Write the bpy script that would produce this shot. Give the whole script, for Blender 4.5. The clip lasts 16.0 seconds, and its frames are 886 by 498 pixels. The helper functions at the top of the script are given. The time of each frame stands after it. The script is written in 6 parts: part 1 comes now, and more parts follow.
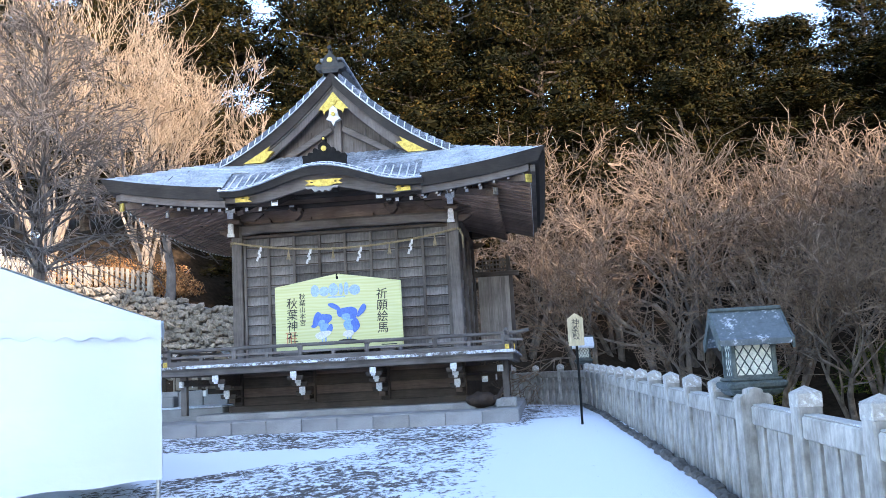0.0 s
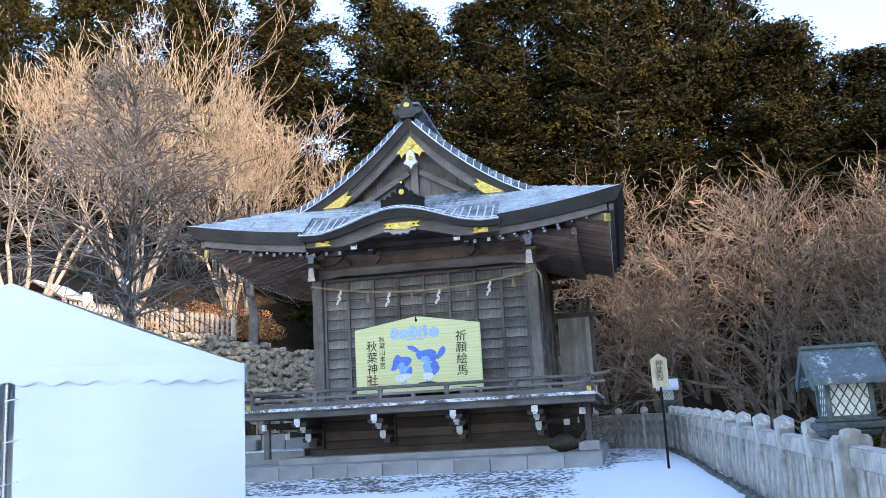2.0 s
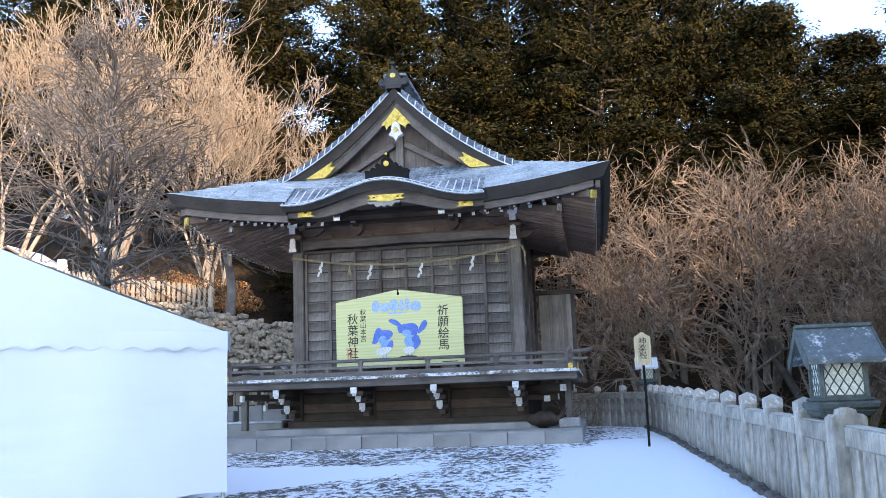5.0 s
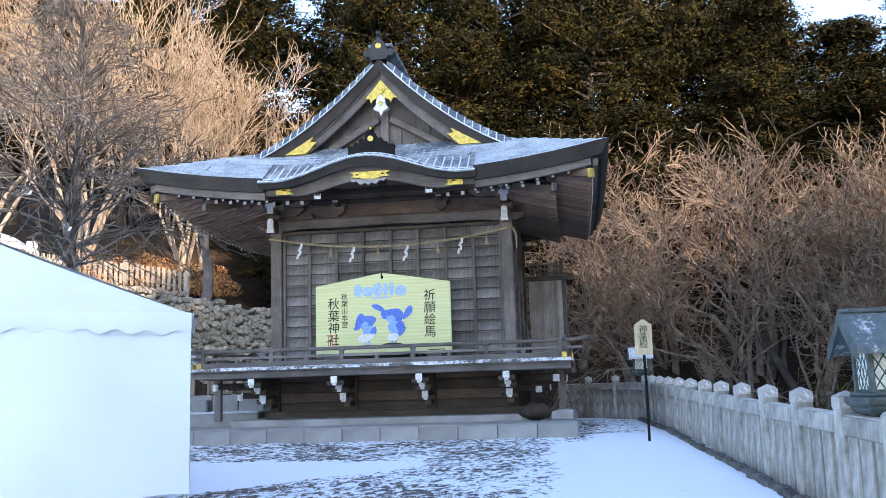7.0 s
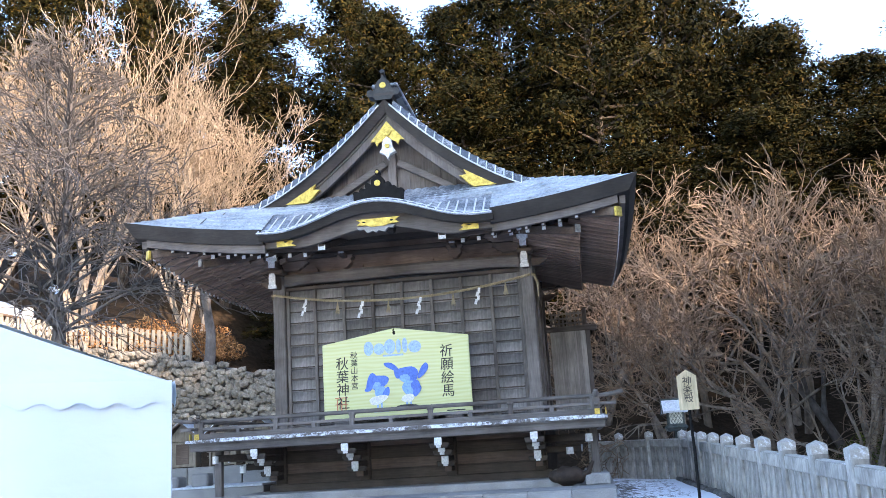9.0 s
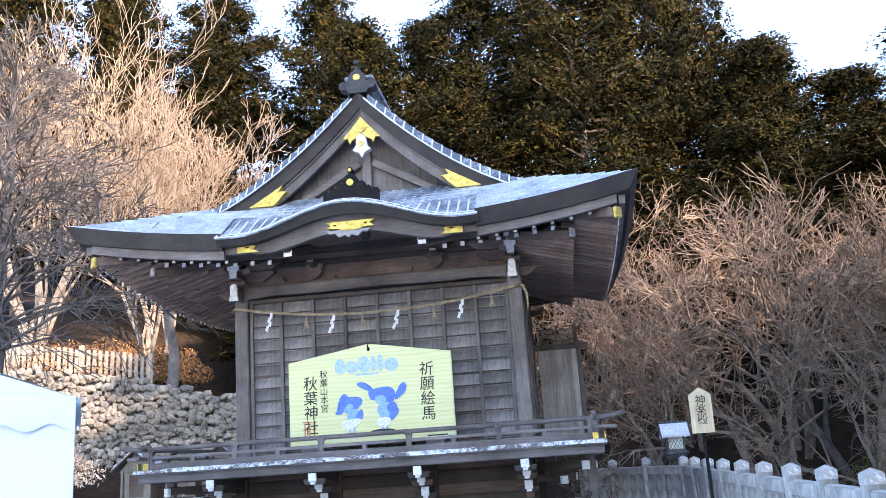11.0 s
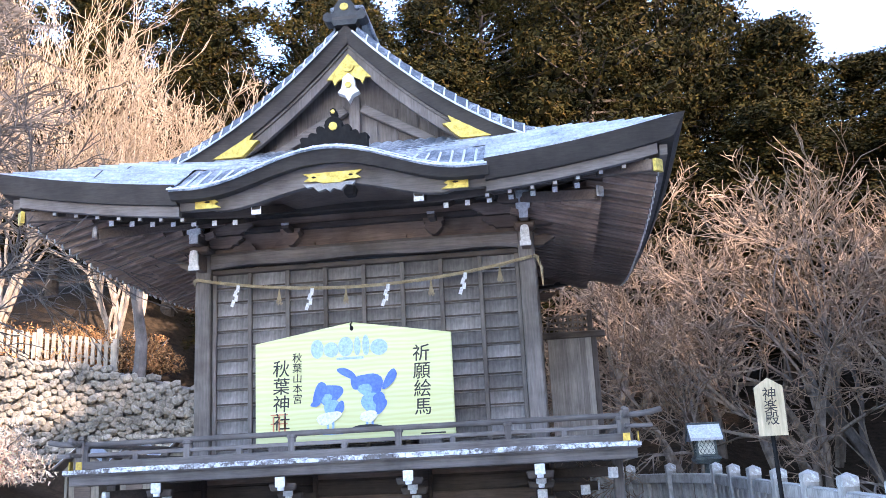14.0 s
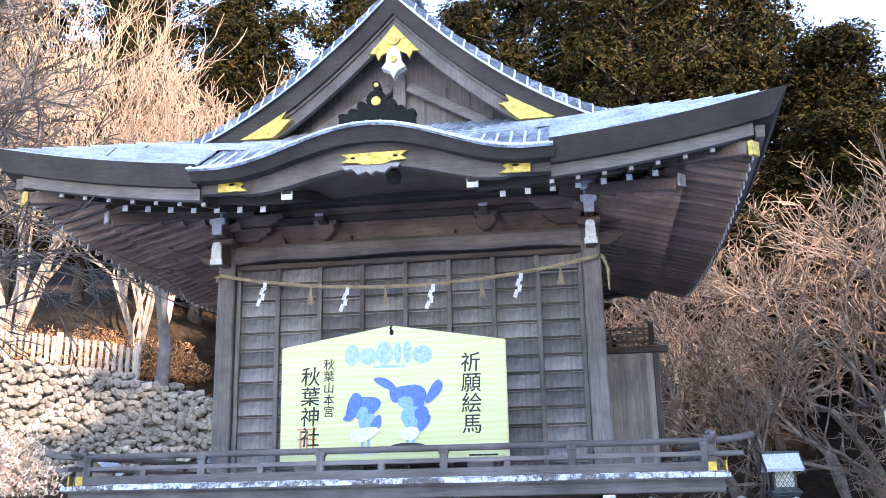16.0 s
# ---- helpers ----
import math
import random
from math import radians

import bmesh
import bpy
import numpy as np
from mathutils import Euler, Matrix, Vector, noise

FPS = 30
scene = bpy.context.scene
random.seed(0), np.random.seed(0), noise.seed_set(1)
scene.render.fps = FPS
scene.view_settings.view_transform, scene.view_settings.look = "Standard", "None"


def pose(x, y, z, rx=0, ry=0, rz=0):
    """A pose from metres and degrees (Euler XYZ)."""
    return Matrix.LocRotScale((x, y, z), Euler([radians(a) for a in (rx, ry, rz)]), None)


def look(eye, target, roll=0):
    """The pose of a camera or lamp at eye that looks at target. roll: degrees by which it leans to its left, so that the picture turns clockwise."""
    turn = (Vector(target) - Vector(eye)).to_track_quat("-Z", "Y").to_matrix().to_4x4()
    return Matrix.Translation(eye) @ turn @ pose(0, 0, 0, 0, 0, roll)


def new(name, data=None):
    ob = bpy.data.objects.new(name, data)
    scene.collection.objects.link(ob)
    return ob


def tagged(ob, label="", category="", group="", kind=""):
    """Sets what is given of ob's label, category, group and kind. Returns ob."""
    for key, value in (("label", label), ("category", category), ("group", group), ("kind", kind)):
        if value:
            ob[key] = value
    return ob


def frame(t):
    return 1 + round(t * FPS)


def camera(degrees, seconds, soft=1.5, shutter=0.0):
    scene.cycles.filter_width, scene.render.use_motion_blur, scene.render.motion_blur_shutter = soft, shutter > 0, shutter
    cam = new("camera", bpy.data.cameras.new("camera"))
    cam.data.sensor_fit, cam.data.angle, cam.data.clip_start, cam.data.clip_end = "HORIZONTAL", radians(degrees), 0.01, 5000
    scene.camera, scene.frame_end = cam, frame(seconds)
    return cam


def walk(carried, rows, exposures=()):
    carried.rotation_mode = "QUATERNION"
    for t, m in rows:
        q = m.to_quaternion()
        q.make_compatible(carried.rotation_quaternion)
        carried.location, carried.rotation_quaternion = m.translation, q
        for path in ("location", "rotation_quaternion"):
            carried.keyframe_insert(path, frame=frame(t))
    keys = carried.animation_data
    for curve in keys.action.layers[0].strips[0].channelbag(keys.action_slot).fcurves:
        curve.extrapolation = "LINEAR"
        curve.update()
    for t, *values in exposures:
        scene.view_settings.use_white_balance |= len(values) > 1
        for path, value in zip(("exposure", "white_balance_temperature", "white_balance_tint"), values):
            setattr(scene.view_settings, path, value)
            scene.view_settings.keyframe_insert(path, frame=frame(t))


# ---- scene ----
cam = camera(51.2, 16.0, soft=0.65)
PATH = [
    (0, (1.835, 0.352, 1.5), (1.641, 2.324, 1.772), -3.0),
    (0.5, (1.857, 0.409, 1.482), (1.57, 2.361, 1.81), -2.6),
    (1, (1.859, 0.408, 1.46), (1.552, 2.347, 1.843), -2.4),
    (1.5, (1.841, 0.401, 1.456), (1.515, 2.339, 1.829), -2.9),
    (2, (1.821, 0.391, 1.473), (1.468, 2.324, 1.846), -3.1),
    (2.5, (1.841, 0.373, 1.467), (1.487, 2.31, 1.817), -2.3),
    (3, (1.877, 0.393, 1.45), (1.523, 2.333, 1.784), -1.4),
    (3.5, (1.871, 0.402, 1.425), (1.516, 2.343, 1.746), -0.9),
    (4, (1.811, 0.375, 1.452), (1.484, 2.32, 1.784), -1.4),
    (4.2, (1.784, 0.373, 1.45), (1.454, 2.317, 1.782), -2.0),
    (6.3, (1.442, 1.21, 1.46), (1.199, 3.171, 1.767), -1.0),
    (6.5, (1.427, 1.314, 1.468), (1.2, 3.277, 1.779), -1.1),
    (7, (1.392, 1.59, 1.474), (1.121, 3.549, 1.771), -1.7),
    (7.5, (1.323, 1.891, 1.477), (1.039, 3.851, 1.754), -2.1),
    (8, (1.233, 2.252, 1.493), (0.967, 4.198, 1.868), -2.9),
    (8.5, (1.1, 2.543, 1.546), (0.781, 4.473, 1.961), -3.2),
    (9, (1.066, 2.924, 1.612), (0.787, 4.86, 2.027), -3.5),
    (9.2, (1.031, 3.072, 1.608), (0.737, 5.001, 2.049), -3.9),
    (11.3, (0.753, 4.739, 1.664), (0.535, 6.669, 2.143), -3.7),
    (11.5, (0.725, 4.887, 1.674), (0.509, 6.809, 2.184), -3.4),
    (12, (0.649, 5.31, 1.677), (0.429, 7.222, 2.22), -2.2),
    (12.5, (0.614, 5.748, 1.687), (0.394, 7.665, 2.212), -2.2),
    (13, (0.516, 6.187, 1.695), (0.23, 8.1, 2.203), -1.5),
    (13.5, (0.489, 6.599, 1.699), (0.275, 8.538, 2.14), -2.0),
    (14, (0.364, 6.99, 1.727), (0.153, 8.924, 2.192), -2.9),
    (14.5, (0.251, 7.377, 1.728), (0.106, 9.306, 2.236), -4.6),
    (15, (0.127, 7.748, 1.745), (-0.011, 9.675, 2.264), -4.0),
    (15.5, (-0.012, 8.085, 1.78), (-0.166, 10.004, 2.323), -2.3),
    (16, (-0.076, 8.49, 1.816), (-0.353, 10.405, 2.323), -1.2),
]
walk(cam, [(t, look(eye, target, roll)) for t, eye, target, roll in PATH], exposures=[(0, 2.50, 6300, 14), (1, 2.38, 6300, 14), (2, 2.25, 6250, 13), (3.5, 2.20, 6380, 14), (6.5, 2.30, 6500, 14), (8, 2.34, 6500, 14), (9.2, 2.50, 6450, 15), (11.3, 2.70, 6300, 20), (16, 2.88, 6280, 21)])

# ---------------------------------------------------------------- world and light
SUN_TO = Vector((0.72, -0.55, 0.42)).normalized()
world = bpy.data.worlds.new("sky")
scene.world = world
world.use_nodes = True
wn = world.node_tree
sky = wn.nodes.new("ShaderNodeTexSky")
sky.sky_type = 'NISHITA'
sky.sun_disc = False
sky.sun_elevation = math.asin(SUN_TO.z)
sky.sun_rotation = math.atan2(SUN_TO.x, SUN_TO.y)
sky.air_density, sky.dust_density, sky.ozone_density = 1.0, 0.6, 1.0
wn.links.new(sky.outputs[0], wn.nodes["Background"].inputs[0])
wn.nodes["Background"].inputs[1].default_value = 0.15
sun = new("sun", bpy.data.lights.new("sun", 'SUN'))
sun.data.energy, sun.data.angle, sun.data.color = 2.6, radians(0.5), (1.0, 0.80, 0.60)
sun.matrix_world = look(SUN_TO * 60, (0, 0, 0))


# ---------------------------------------------------------------- materials
def nodes_of(name, rough=0.8, metal=0.0):
    m = bpy.data.materials.new(name)
    m.use_nodes = True
    nt = m.node_tree
    b = nt.nodes["Principled BSDF"]
    b.inputs["Roughness"].default_value, b.inputs["Metallic"].default_value = rough, metal
    return m, nt, b


def noise_node(nt, scale, detail=5.0, rough=0.6, stretch=(1, 1, 1), space="Object"):
    tc, mp, nz = nt.nodes.new("ShaderNodeTexCoord"), nt.nodes.new("ShaderNodeMapping"), nt.nodes.new("ShaderNodeTexNoise")
    mp.inputs["Scale"].default_value = stretch
    nt.links.new(tc.outputs[space], mp.inputs[0])
    nt.links.new(mp.outputs[0], nz.inputs["Vector"])
    nz.inputs["Scale"].default_value, nz.inputs["Detail"].default_value, nz.inputs["Roughness"].default_value = scale, detail, rough
    return nz


def ramp(nt, src, *stops):
    r = nt.nodes.new("ShaderNodeValToRGB")
    while len(r.color_ramp.elements) < len(stops):
        r.color_ramp.elements.new(0.5)
    for e, (p, c) in zip(r.color_ramp.elements, stops):
        e.position, e.color = p, (*c, 1)
    nt.links.new(src, r.inputs[0])
    return r.outputs[0]


def mix(nt, kind, fac, a, b):
    n = nt.nodes.new("ShaderNodeMix")
    n.data_type, n.blend_type = 'RGBA', kind
    for sock, v in ((n.inputs[0], fac), (n.inputs[6], a), (n.inputs[7], b)):
        if isinstance(v, bpy.types.NodeSocket):
            nt.links.new(v, sock)
        elif isinstance(v, tuple):
            sock.default_value = (*v, 1)
        else:
            sock.default_value = v
    return n.outputs[2]


def bump(nt, b, src, strength=0.3, dist=0.02):
    n = nt.nodes.new("ShaderNodeBump")
    n.inputs["Strength"].default_value, n.inputs["Distance"].default_value = strength, dist
    nt.links.new(src, n.inputs["Height"])
    nt.links.new(n.outputs[0], b.inputs["Normal"])


def surface(name, dark, light, scale=3.0, rough=0.8, grain=(1, 1, 1), fine=30.0, bumps=0.3, metal=0.0, vary=0.25, depth=0.01, space="Object"):
    """Two scales of variation, object-random tint and a fine relief."""
    m, nt, b = nodes_of(name, rough, metal)
    big = noise_node(nt, scale, 4, 0.6, space=space)
    small = noise_node(nt, fine, 6, 0.7, grain, space=space)
    c = ramp(nt, big.outputs[0], (0.3, dark), (0.7, light))
    c = mix(nt, 'MULTIPLY', 0.75, c, ramp(nt, small.outputs[0], (0.3, (0.45, 0.45, 0.45)), (0.68, (1.15, 1.15, 1.15))))
    if vary:
        oi = nt.nodes.new("ShaderNodeObjectInfo")
        c = mix(nt, 'MULTIPLY', 1.0, c, ramp(nt, oi.outputs["Random"], (0.0, (1 - vary,) * 3), (1.0, (1 + vary,) * 3)))
    nt.links.new(c, b.inputs["Base Color"])
    bump(nt, b, small.outputs[0], bumps, depth)
    return m


def frosted(name, dark, light, amount, snow=(0.78, 0.82, 0.88), scale=5.0, rough=0.7, metal=0.0, fine=40.0, sharp=0.12, stretch=(1, 1, 1)):
    """A surface with a broken dusting of snow; amount 0..1 is the share covered."""
    m, nt, b = nodes_of(name, rough, metal)
    big = noise_node(nt, scale * 0.5, 4, 0.6, stretch)
    small = noise_node(nt, fine, 6, 0.75, stretch)
    base = ramp(nt, small.outputs[0], (0.3, dark), (0.7, light))
    add = nt.nodes.new("ShaderNodeMath")
    add.operation = 'ADD'
    nt.links.new(big.outputs[0], add.inputs[0])
    nt.links.new(small.outputs[0], add.inputs[1])
    lo = 1.0 + (0.5 - amount) * 0.6
    half = nt.nodes.new("ShaderNodeMath")
    half.operation = 'MULTIPLY'
    half.inputs[1].default_value = 0.5
    nt.links.new(add.outputs[0], half.inputs[0])
    f = ramp(nt, half.outputs[0], (lo / 2 - sharp / 2, (0, 0, 0)), (lo / 2 + sharp / 2, (1, 1, 1)))
    nt.links.new(mix(nt, 'MIX', f, base, snow), b.inputs["Base Color"])
    bump(nt, b, half.outputs[0], 0.5, 0.02)
    return m


WOOD = surface("weathered_wood", (0.10, 0.085, 0.075), (0.23, 0.205, 0.19), 1.6, 0.85, (1, 1, 0.06), 45, 0.4)
WOOD_H = surface("weathered_beam", (0.10, 0.085, 0.075), (0.22, 0.195, 0.18), 1.6, 0.85, (0.06, 1, 1), 45, 0.4)
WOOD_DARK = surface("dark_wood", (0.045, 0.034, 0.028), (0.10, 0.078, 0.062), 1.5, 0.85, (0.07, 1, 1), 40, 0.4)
WOOD_BROWN = surface("brown_wood", (0.12, 0.085, 0.065), (0.25, 0.185, 0.145), 1.5, 0.85, (0.07, 1, 1), 40, 0.4)
SIDING = surface("siding_board", (0.055, 0.052, 0.053), (0.34, 0.315, 0.30), 2.2, 0.9, (1, 1, 0.10), 30, 0.5, vary=0.35, space="Object")
# lighter copy of the brown wood: snow bounce under the side eaves put in
SOFFIT = surface("lit_brown_soffit_wood", (0.21, 0.145, 0.11), (0.41, 0.295, 0.225), 1.5, 0.85, (0.07, 1, 1), 40, 0.4)
PALE_BOARD = surface("pale_grey_board", (0.30, 0.28, 0.265), (0.50, 0.47, 0.445), 1.5, 0.85, (1, 1, 0.06), 40, 0.3)
# grey bark darkened: the shade on these trees is put into the colour
BARK_SHADE = surface("shaded_grey_bark", (0.06, 0.052, 0.047), (0.17, 0.15, 0.135), 2.5, 0.9, (1, 1, 0.4), 14, 0.5, vary=0.1)
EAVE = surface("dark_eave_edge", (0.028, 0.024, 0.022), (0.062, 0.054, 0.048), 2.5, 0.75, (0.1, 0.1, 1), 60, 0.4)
COPPER = frosted("frosted_copper_sheet", (0.06, 0.085, 0.10), (0.12, 0.155, 0.175), 0.50, (0.64, 0.70, 0.79), scale=4.0, fine=22, sharp=0.40)
COPPER_TILE = frosted("frosted_copper_rib", (0.06, 0.075, 0.095), (0.13, 0.155, 0.185), 0.10, scale=6.0, fine=25, sharp=0.35)
COPPER_DARK = frosted("slate_grey_copper_plate", (0.045, 0.058, 0.078), (0.12, 0.145, 0.175), 0.12, scale=6.0, fine=25, sharp=0.2)
FROST_LINE = surface("frost", (0.68, 0.72, 0.80), (0.84, 0.87, 0.92), 5, 0.7, fine=30, bumps=0.3, vary=0.05)
WHITE_PAINT = surface("white_lime_paint", (0.78, 0.78, 0.77), (0.90, 0.90, 0.89), 6, 0.7, fine=30, bumps=0.2, vary=0.06)
PALE_PAINT = surface("faded_white_paint", (0.34, 0.34, 0.34), (0.60, 0.60, 0.60), 8, 0.8, fine=40, bumps=0.2, vary=0.10)
GOLD = surface("gilt_metal", (0.42, 0.29, 0.05), (0.86, 0.66, 0.16), 14, 0.42, fine=38, bumps=0.25, metal=0.55, vary=0.08)
BLACK = surface("black_lacquer", (0.008, 0.008, 0.008), (0.02, 0.019, 0.018), 5, 0.8, vary=0)
BLACK.node_tree.nodes["Principled BSDF"].inputs["Specular IOR Level"].default_value = 0.15
BRONZE = surface("dark_bronze", (0.02, 0.022, 0.022), (0.06, 0.06, 0.058), 6, 0.55, metal=0.3, fine=40, vary=0)
STONE = surface("grey_granite", (0.26, 0.255, 0.25), (0.42, 0.41, 0.40), 2.2, 0.85, fine=60, bumps=0.35, vary=0.12)
FENCE_STONE = surface("weathered_fence_stone", (0.24, 0.225, 0.20), (0.54, 0.515, 0.47), 5.0, 0.9, (1, 1, 0.22), 16, 0.4, vary=0.15)
FENCE_CAP = frosted("snowy_fence_cap", (0.30, 0.285, 0.26), (0.54, 0.52, 0.48), 0.10, scale=8, fine=30)
RUBBLE = surface("rubble_stone", (0.20, 0.175, 0.14), (0.52, 0.465, 0.375), 2.5, 0.9, fine=20, bumps=0.6, vary=0.35, depth=0.03)
TENT, _nt, _b = nodes_of("white_tent_cloth", 0.6)
_n = noise_node(_nt, 0.8, 3, 0.5)
_nt.links.new(ramp(_nt, _n.outputs[0], (0.3, (0.66, 0.73, 0.77)), (0.7, (0.71, 0.78, 0.82))), _b.inputs["Base Color"])
bump(_nt, _b, noise_node(_nt, 4.0, 3, 0.5, (1, 1, 1.8)).outputs[0], 0.25, 0.03)
STEEL = surface("galvanised_steel", (0.35, 0.36, 0.38), (0.55, 0.56, 0.58), 5, 0.4, metal=0.8, fine=50, vary=0.05)
LANTERN = surface("verdigris_metal", (0.055, 0.075, 0.075), (0.13, 0.16, 0.16), 5, 0.6, metal=0.25, fine=40, vary=0.05)
LANTERN_ROOF = frosted("frosted_lantern_roof", (0.07, 0.09, 0.10), (0.15, 0.18, 0.20), 0.12, scale=8, fine=16)
PAPER = surface("lantern_pane", (0.62, 0.66, 0.58), (0.78, 0.80, 0.72), 4, 0.5, fine=30, bumps=0.1, vary=0)
ROPE = surface("straw_rope", (0.30, 0.23, 0.13), (0.50, 0.41, 0.26), 8, 0.9, (1, 6, 6), 30, 0.6, vary=0.05)
WHITE_PAPER = surface("white_paper", (0.82, 0.82, 0.82), (0.9, 0.9, 0.9), 6, 0.8, fine=30, bumps=0.1, vary=0)
# bark paled for the sunlit trees: sunlight put into the colour
BARK_SUN = surface("sunlit_bark", (0.20, 0.15, 0.11), (0.46, 0.37, 0.28), 2.5, 0.9, (1, 1, 0.4), 14, 0.5, vary=0.1)
BARK_GREY = surface("grey_bark", (0.15, 0.125, 0.11), (0.32, 0.28, 0.25), 2.5, 0.9, (1, 1, 0.4), 14, 0.5, vary=0.1)
BARK_THICKET = surface("brown_bark", (0.075, 0.058, 0.045), (0.33, 0.27, 0.215), 2.5, 0.9, (1, 1, 0.4), 14, 0.5, vary=0.1)
# tan twigs brightened in the colour, for crowns standing in the sun
BARK_TAN = surface("sunlit_tan_twig", (0.25, 0.17, 0.11), (0.50, 0.385, 0.265), 2.5, 0.9, fine=14, bumps=0.3, vary=0.1)
BARK_RED = surface("reddish_twig", (0.10, 0.064, 0.044), (0.35, 0.25, 0.17), 2.5, 0.9, fine=14, bumps=0.3, vary=0.1)
BARK_DARK = surface("cedar_bark", (0.05, 0.038, 0.03), (0.14, 0.105, 0.08), 2.5, 0.95, (1, 1, 0.2), 20, 0.5, vary=0.1)


def leaf_material(name, a, b, c):
    m, nt, bs = nodes_of(name, 0.75)
    bs.inputs["Specular IOR Level"].default_value = 0.06
    g = nt.nodes.new("ShaderNodeNewGeometry")
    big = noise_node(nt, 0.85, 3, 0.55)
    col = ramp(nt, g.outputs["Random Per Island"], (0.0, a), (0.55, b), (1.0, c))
    # noise puts shaded masses and warm sunlit ones into the foliage colour
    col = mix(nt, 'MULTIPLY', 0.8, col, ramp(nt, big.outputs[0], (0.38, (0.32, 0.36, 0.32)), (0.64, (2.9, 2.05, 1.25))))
    nt.links.new(col, bs.inputs["Base Color"])
    return m


# needles kept near black for the crown's self-shadow, warm end for sunlit sprays
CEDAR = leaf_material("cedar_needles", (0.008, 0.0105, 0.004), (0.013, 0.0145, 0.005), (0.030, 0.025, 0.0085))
# near-black copy of the needles: shade within the clumps put into the colour
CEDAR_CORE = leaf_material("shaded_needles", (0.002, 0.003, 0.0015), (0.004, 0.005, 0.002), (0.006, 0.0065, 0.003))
SHRUB = leaf_material("evergreen_leaves", (0.03, 0.06, 0.015), (0.07, 0.11, 0.03), (0.14, 0.17, 0.05))


# ---------------------------------------------------------------- mesh helpers
def world_of(ob):
    m = ob.matrix_basis.copy()
    if ob.parent:
        m = world_of(ob.parent) @ ob.matrix_parent_inverse @ m
    return m


def data_of(name, bm, material, smooth=False):
    me = bpy.data.meshes.new(name)
    bmesh.ops.recalc_face_normals(bm, faces=bm.faces)
    bm.to_mesh(me)
    bm.free()
    for mt in (material if isinstance(material, (list, tuple)) else [material]):
        me.materials.append(mt)
    if smooth:
        me.shade_smooth()
    return me


def part(name, bm, material, parent=None, label="", at=None, smooth=False, kind=""):
    """One mesh object, at the pose at, under parent. bm may be a bmesh or ready mesh data."""
    me = bm if isinstance(bm, bpy.types.Mesh) else data_of(name, bm, material, smooth)
    ob = new(name, me)
    if at is not None:
        ob.matrix_basis = at if isinstance(at, Matrix) else Matrix.Translation(at)
    if parent:
        ob.parent = parent
        ob.matrix_parent_inverse = world_of(parent).inverted()
    return tagged(ob, label=label, kind=kind)


def thing(name, at, label, category, group="", kind=""):
    ob = new(name)
    ob.empty_display_size = 0.2
    ob.matrix_basis = at if isinstance(at, Matrix) else Matrix.Translation(at)
    return tagged(ob, label, category, group, kind)


def add_box(bm, c, s, bevel=0.0, turn=None, taper=1.0):
    """A box of size s about c; taper scales its top."""
    n = len(bm.verts)
    vs = []
    for dz in (-0.5, 0.5):
        k = taper if dz > 0 else 1.0
        for dx, dy in ((-0.5, -0.5), (0.5, -0.5), (0.5, 0.5), (-0.5, 0.5)):
            p = Vector((dx * s[0] * k, dy * s[1] * k, dz * s[2]))
            vs.append(bm.verts.new((turn @ p if turn is not None else p) + Vector(c)))
    fs = [bm.faces.new([vs[i] for i in q]) for q in ((3, 2, 1, 0), (4, 5, 6, 7), (0, 1, 5, 4), (1, 2, 6, 5), (2, 3, 7, 6), (3, 0, 4, 7))]
    if bevel:
        bmesh.ops.bevel(bm, geom=list({e for f in fs for e in f.edges}), offset=bevel, segments=1, affect='EDGES')
    return vs


def box(c, s, bevel=0.0, turn=None, taper=1.0):
    bm = bmesh.new()
    add_box(bm, c, s, bevel, turn, taper)
    return bm


def add_ring_loft(bm, rings, closed=True, caps=True):
    rows = [[bm.verts.new(p) for p in r] for r in rings]
    n = len(rows[0])
    for a, b in zip(rows, rows[1:]):
        for i in range(n if closed else n - 1):
            j = (i + 1) % n
            bm.faces.new((a[i], a[j], b[j], b[i]))
    if closed and caps:
        bm.faces.new(list(reversed(rows[0])))
        bm.faces.new(rows[-1])
    return rows


def add_tube(bm, pts, radii, sides=6):
    rings = []
    for i, p in enumerate(pts):
        p = Vector(p)
        d = (Vector(pts[min(i + 1, len(pts) - 1)]) - Vector(pts[max(i - 1, 0)])).normalized()
        a = d.orthogonal().normalized() if abs(d.z) > 0.9 else d.cross(Vector((0, 0, 1))).normalized()
        b = d.cross(a)
        r = radii[i] if isinstance(radii, (list, tuple)) else radii
        rings.append([p + a * math.cos(2 * math.pi * k / sides) * r + b * math.sin(2 * math.pi * k / sides) * r for k in range(sides)])
    add_ring_loft(bm, rings)


def tube(pts, radii, sides=8):
    bm = bmesh.new()
    add_tube(bm, pts, radii, sides)
    return bm


def sweep(pts, outs, section):
    """A closed section of (out, up) carried along pts; outs: horizontal outward directions."""
    bm = bmesh.new()
    add_ring_loft(bm, [[Vector(p) + Vector(o) * a + Vector((0, 0, u)) for a, u in section] for p, o in zip(pts, outs)])
    return bm


def plate(outline, y0, y1, axis="y"):
    """A flat outline of (x, z) given thickness from y0 to y1."""
    bm = bmesh.new()
    f, b = [bm.verts.new((x, y0, z)) for x, z in outline], [bm.verts.new((x, y1, z)) for x, z in outline]
    bm.faces.new(f)
    bm.faces.new(list(reversed(b)))
    n = len(outline)
    for i in range(n):
        j = (i + 1) % n
        bm.faces.new((f[j], f[i], b[i], b[j]))
    return bm


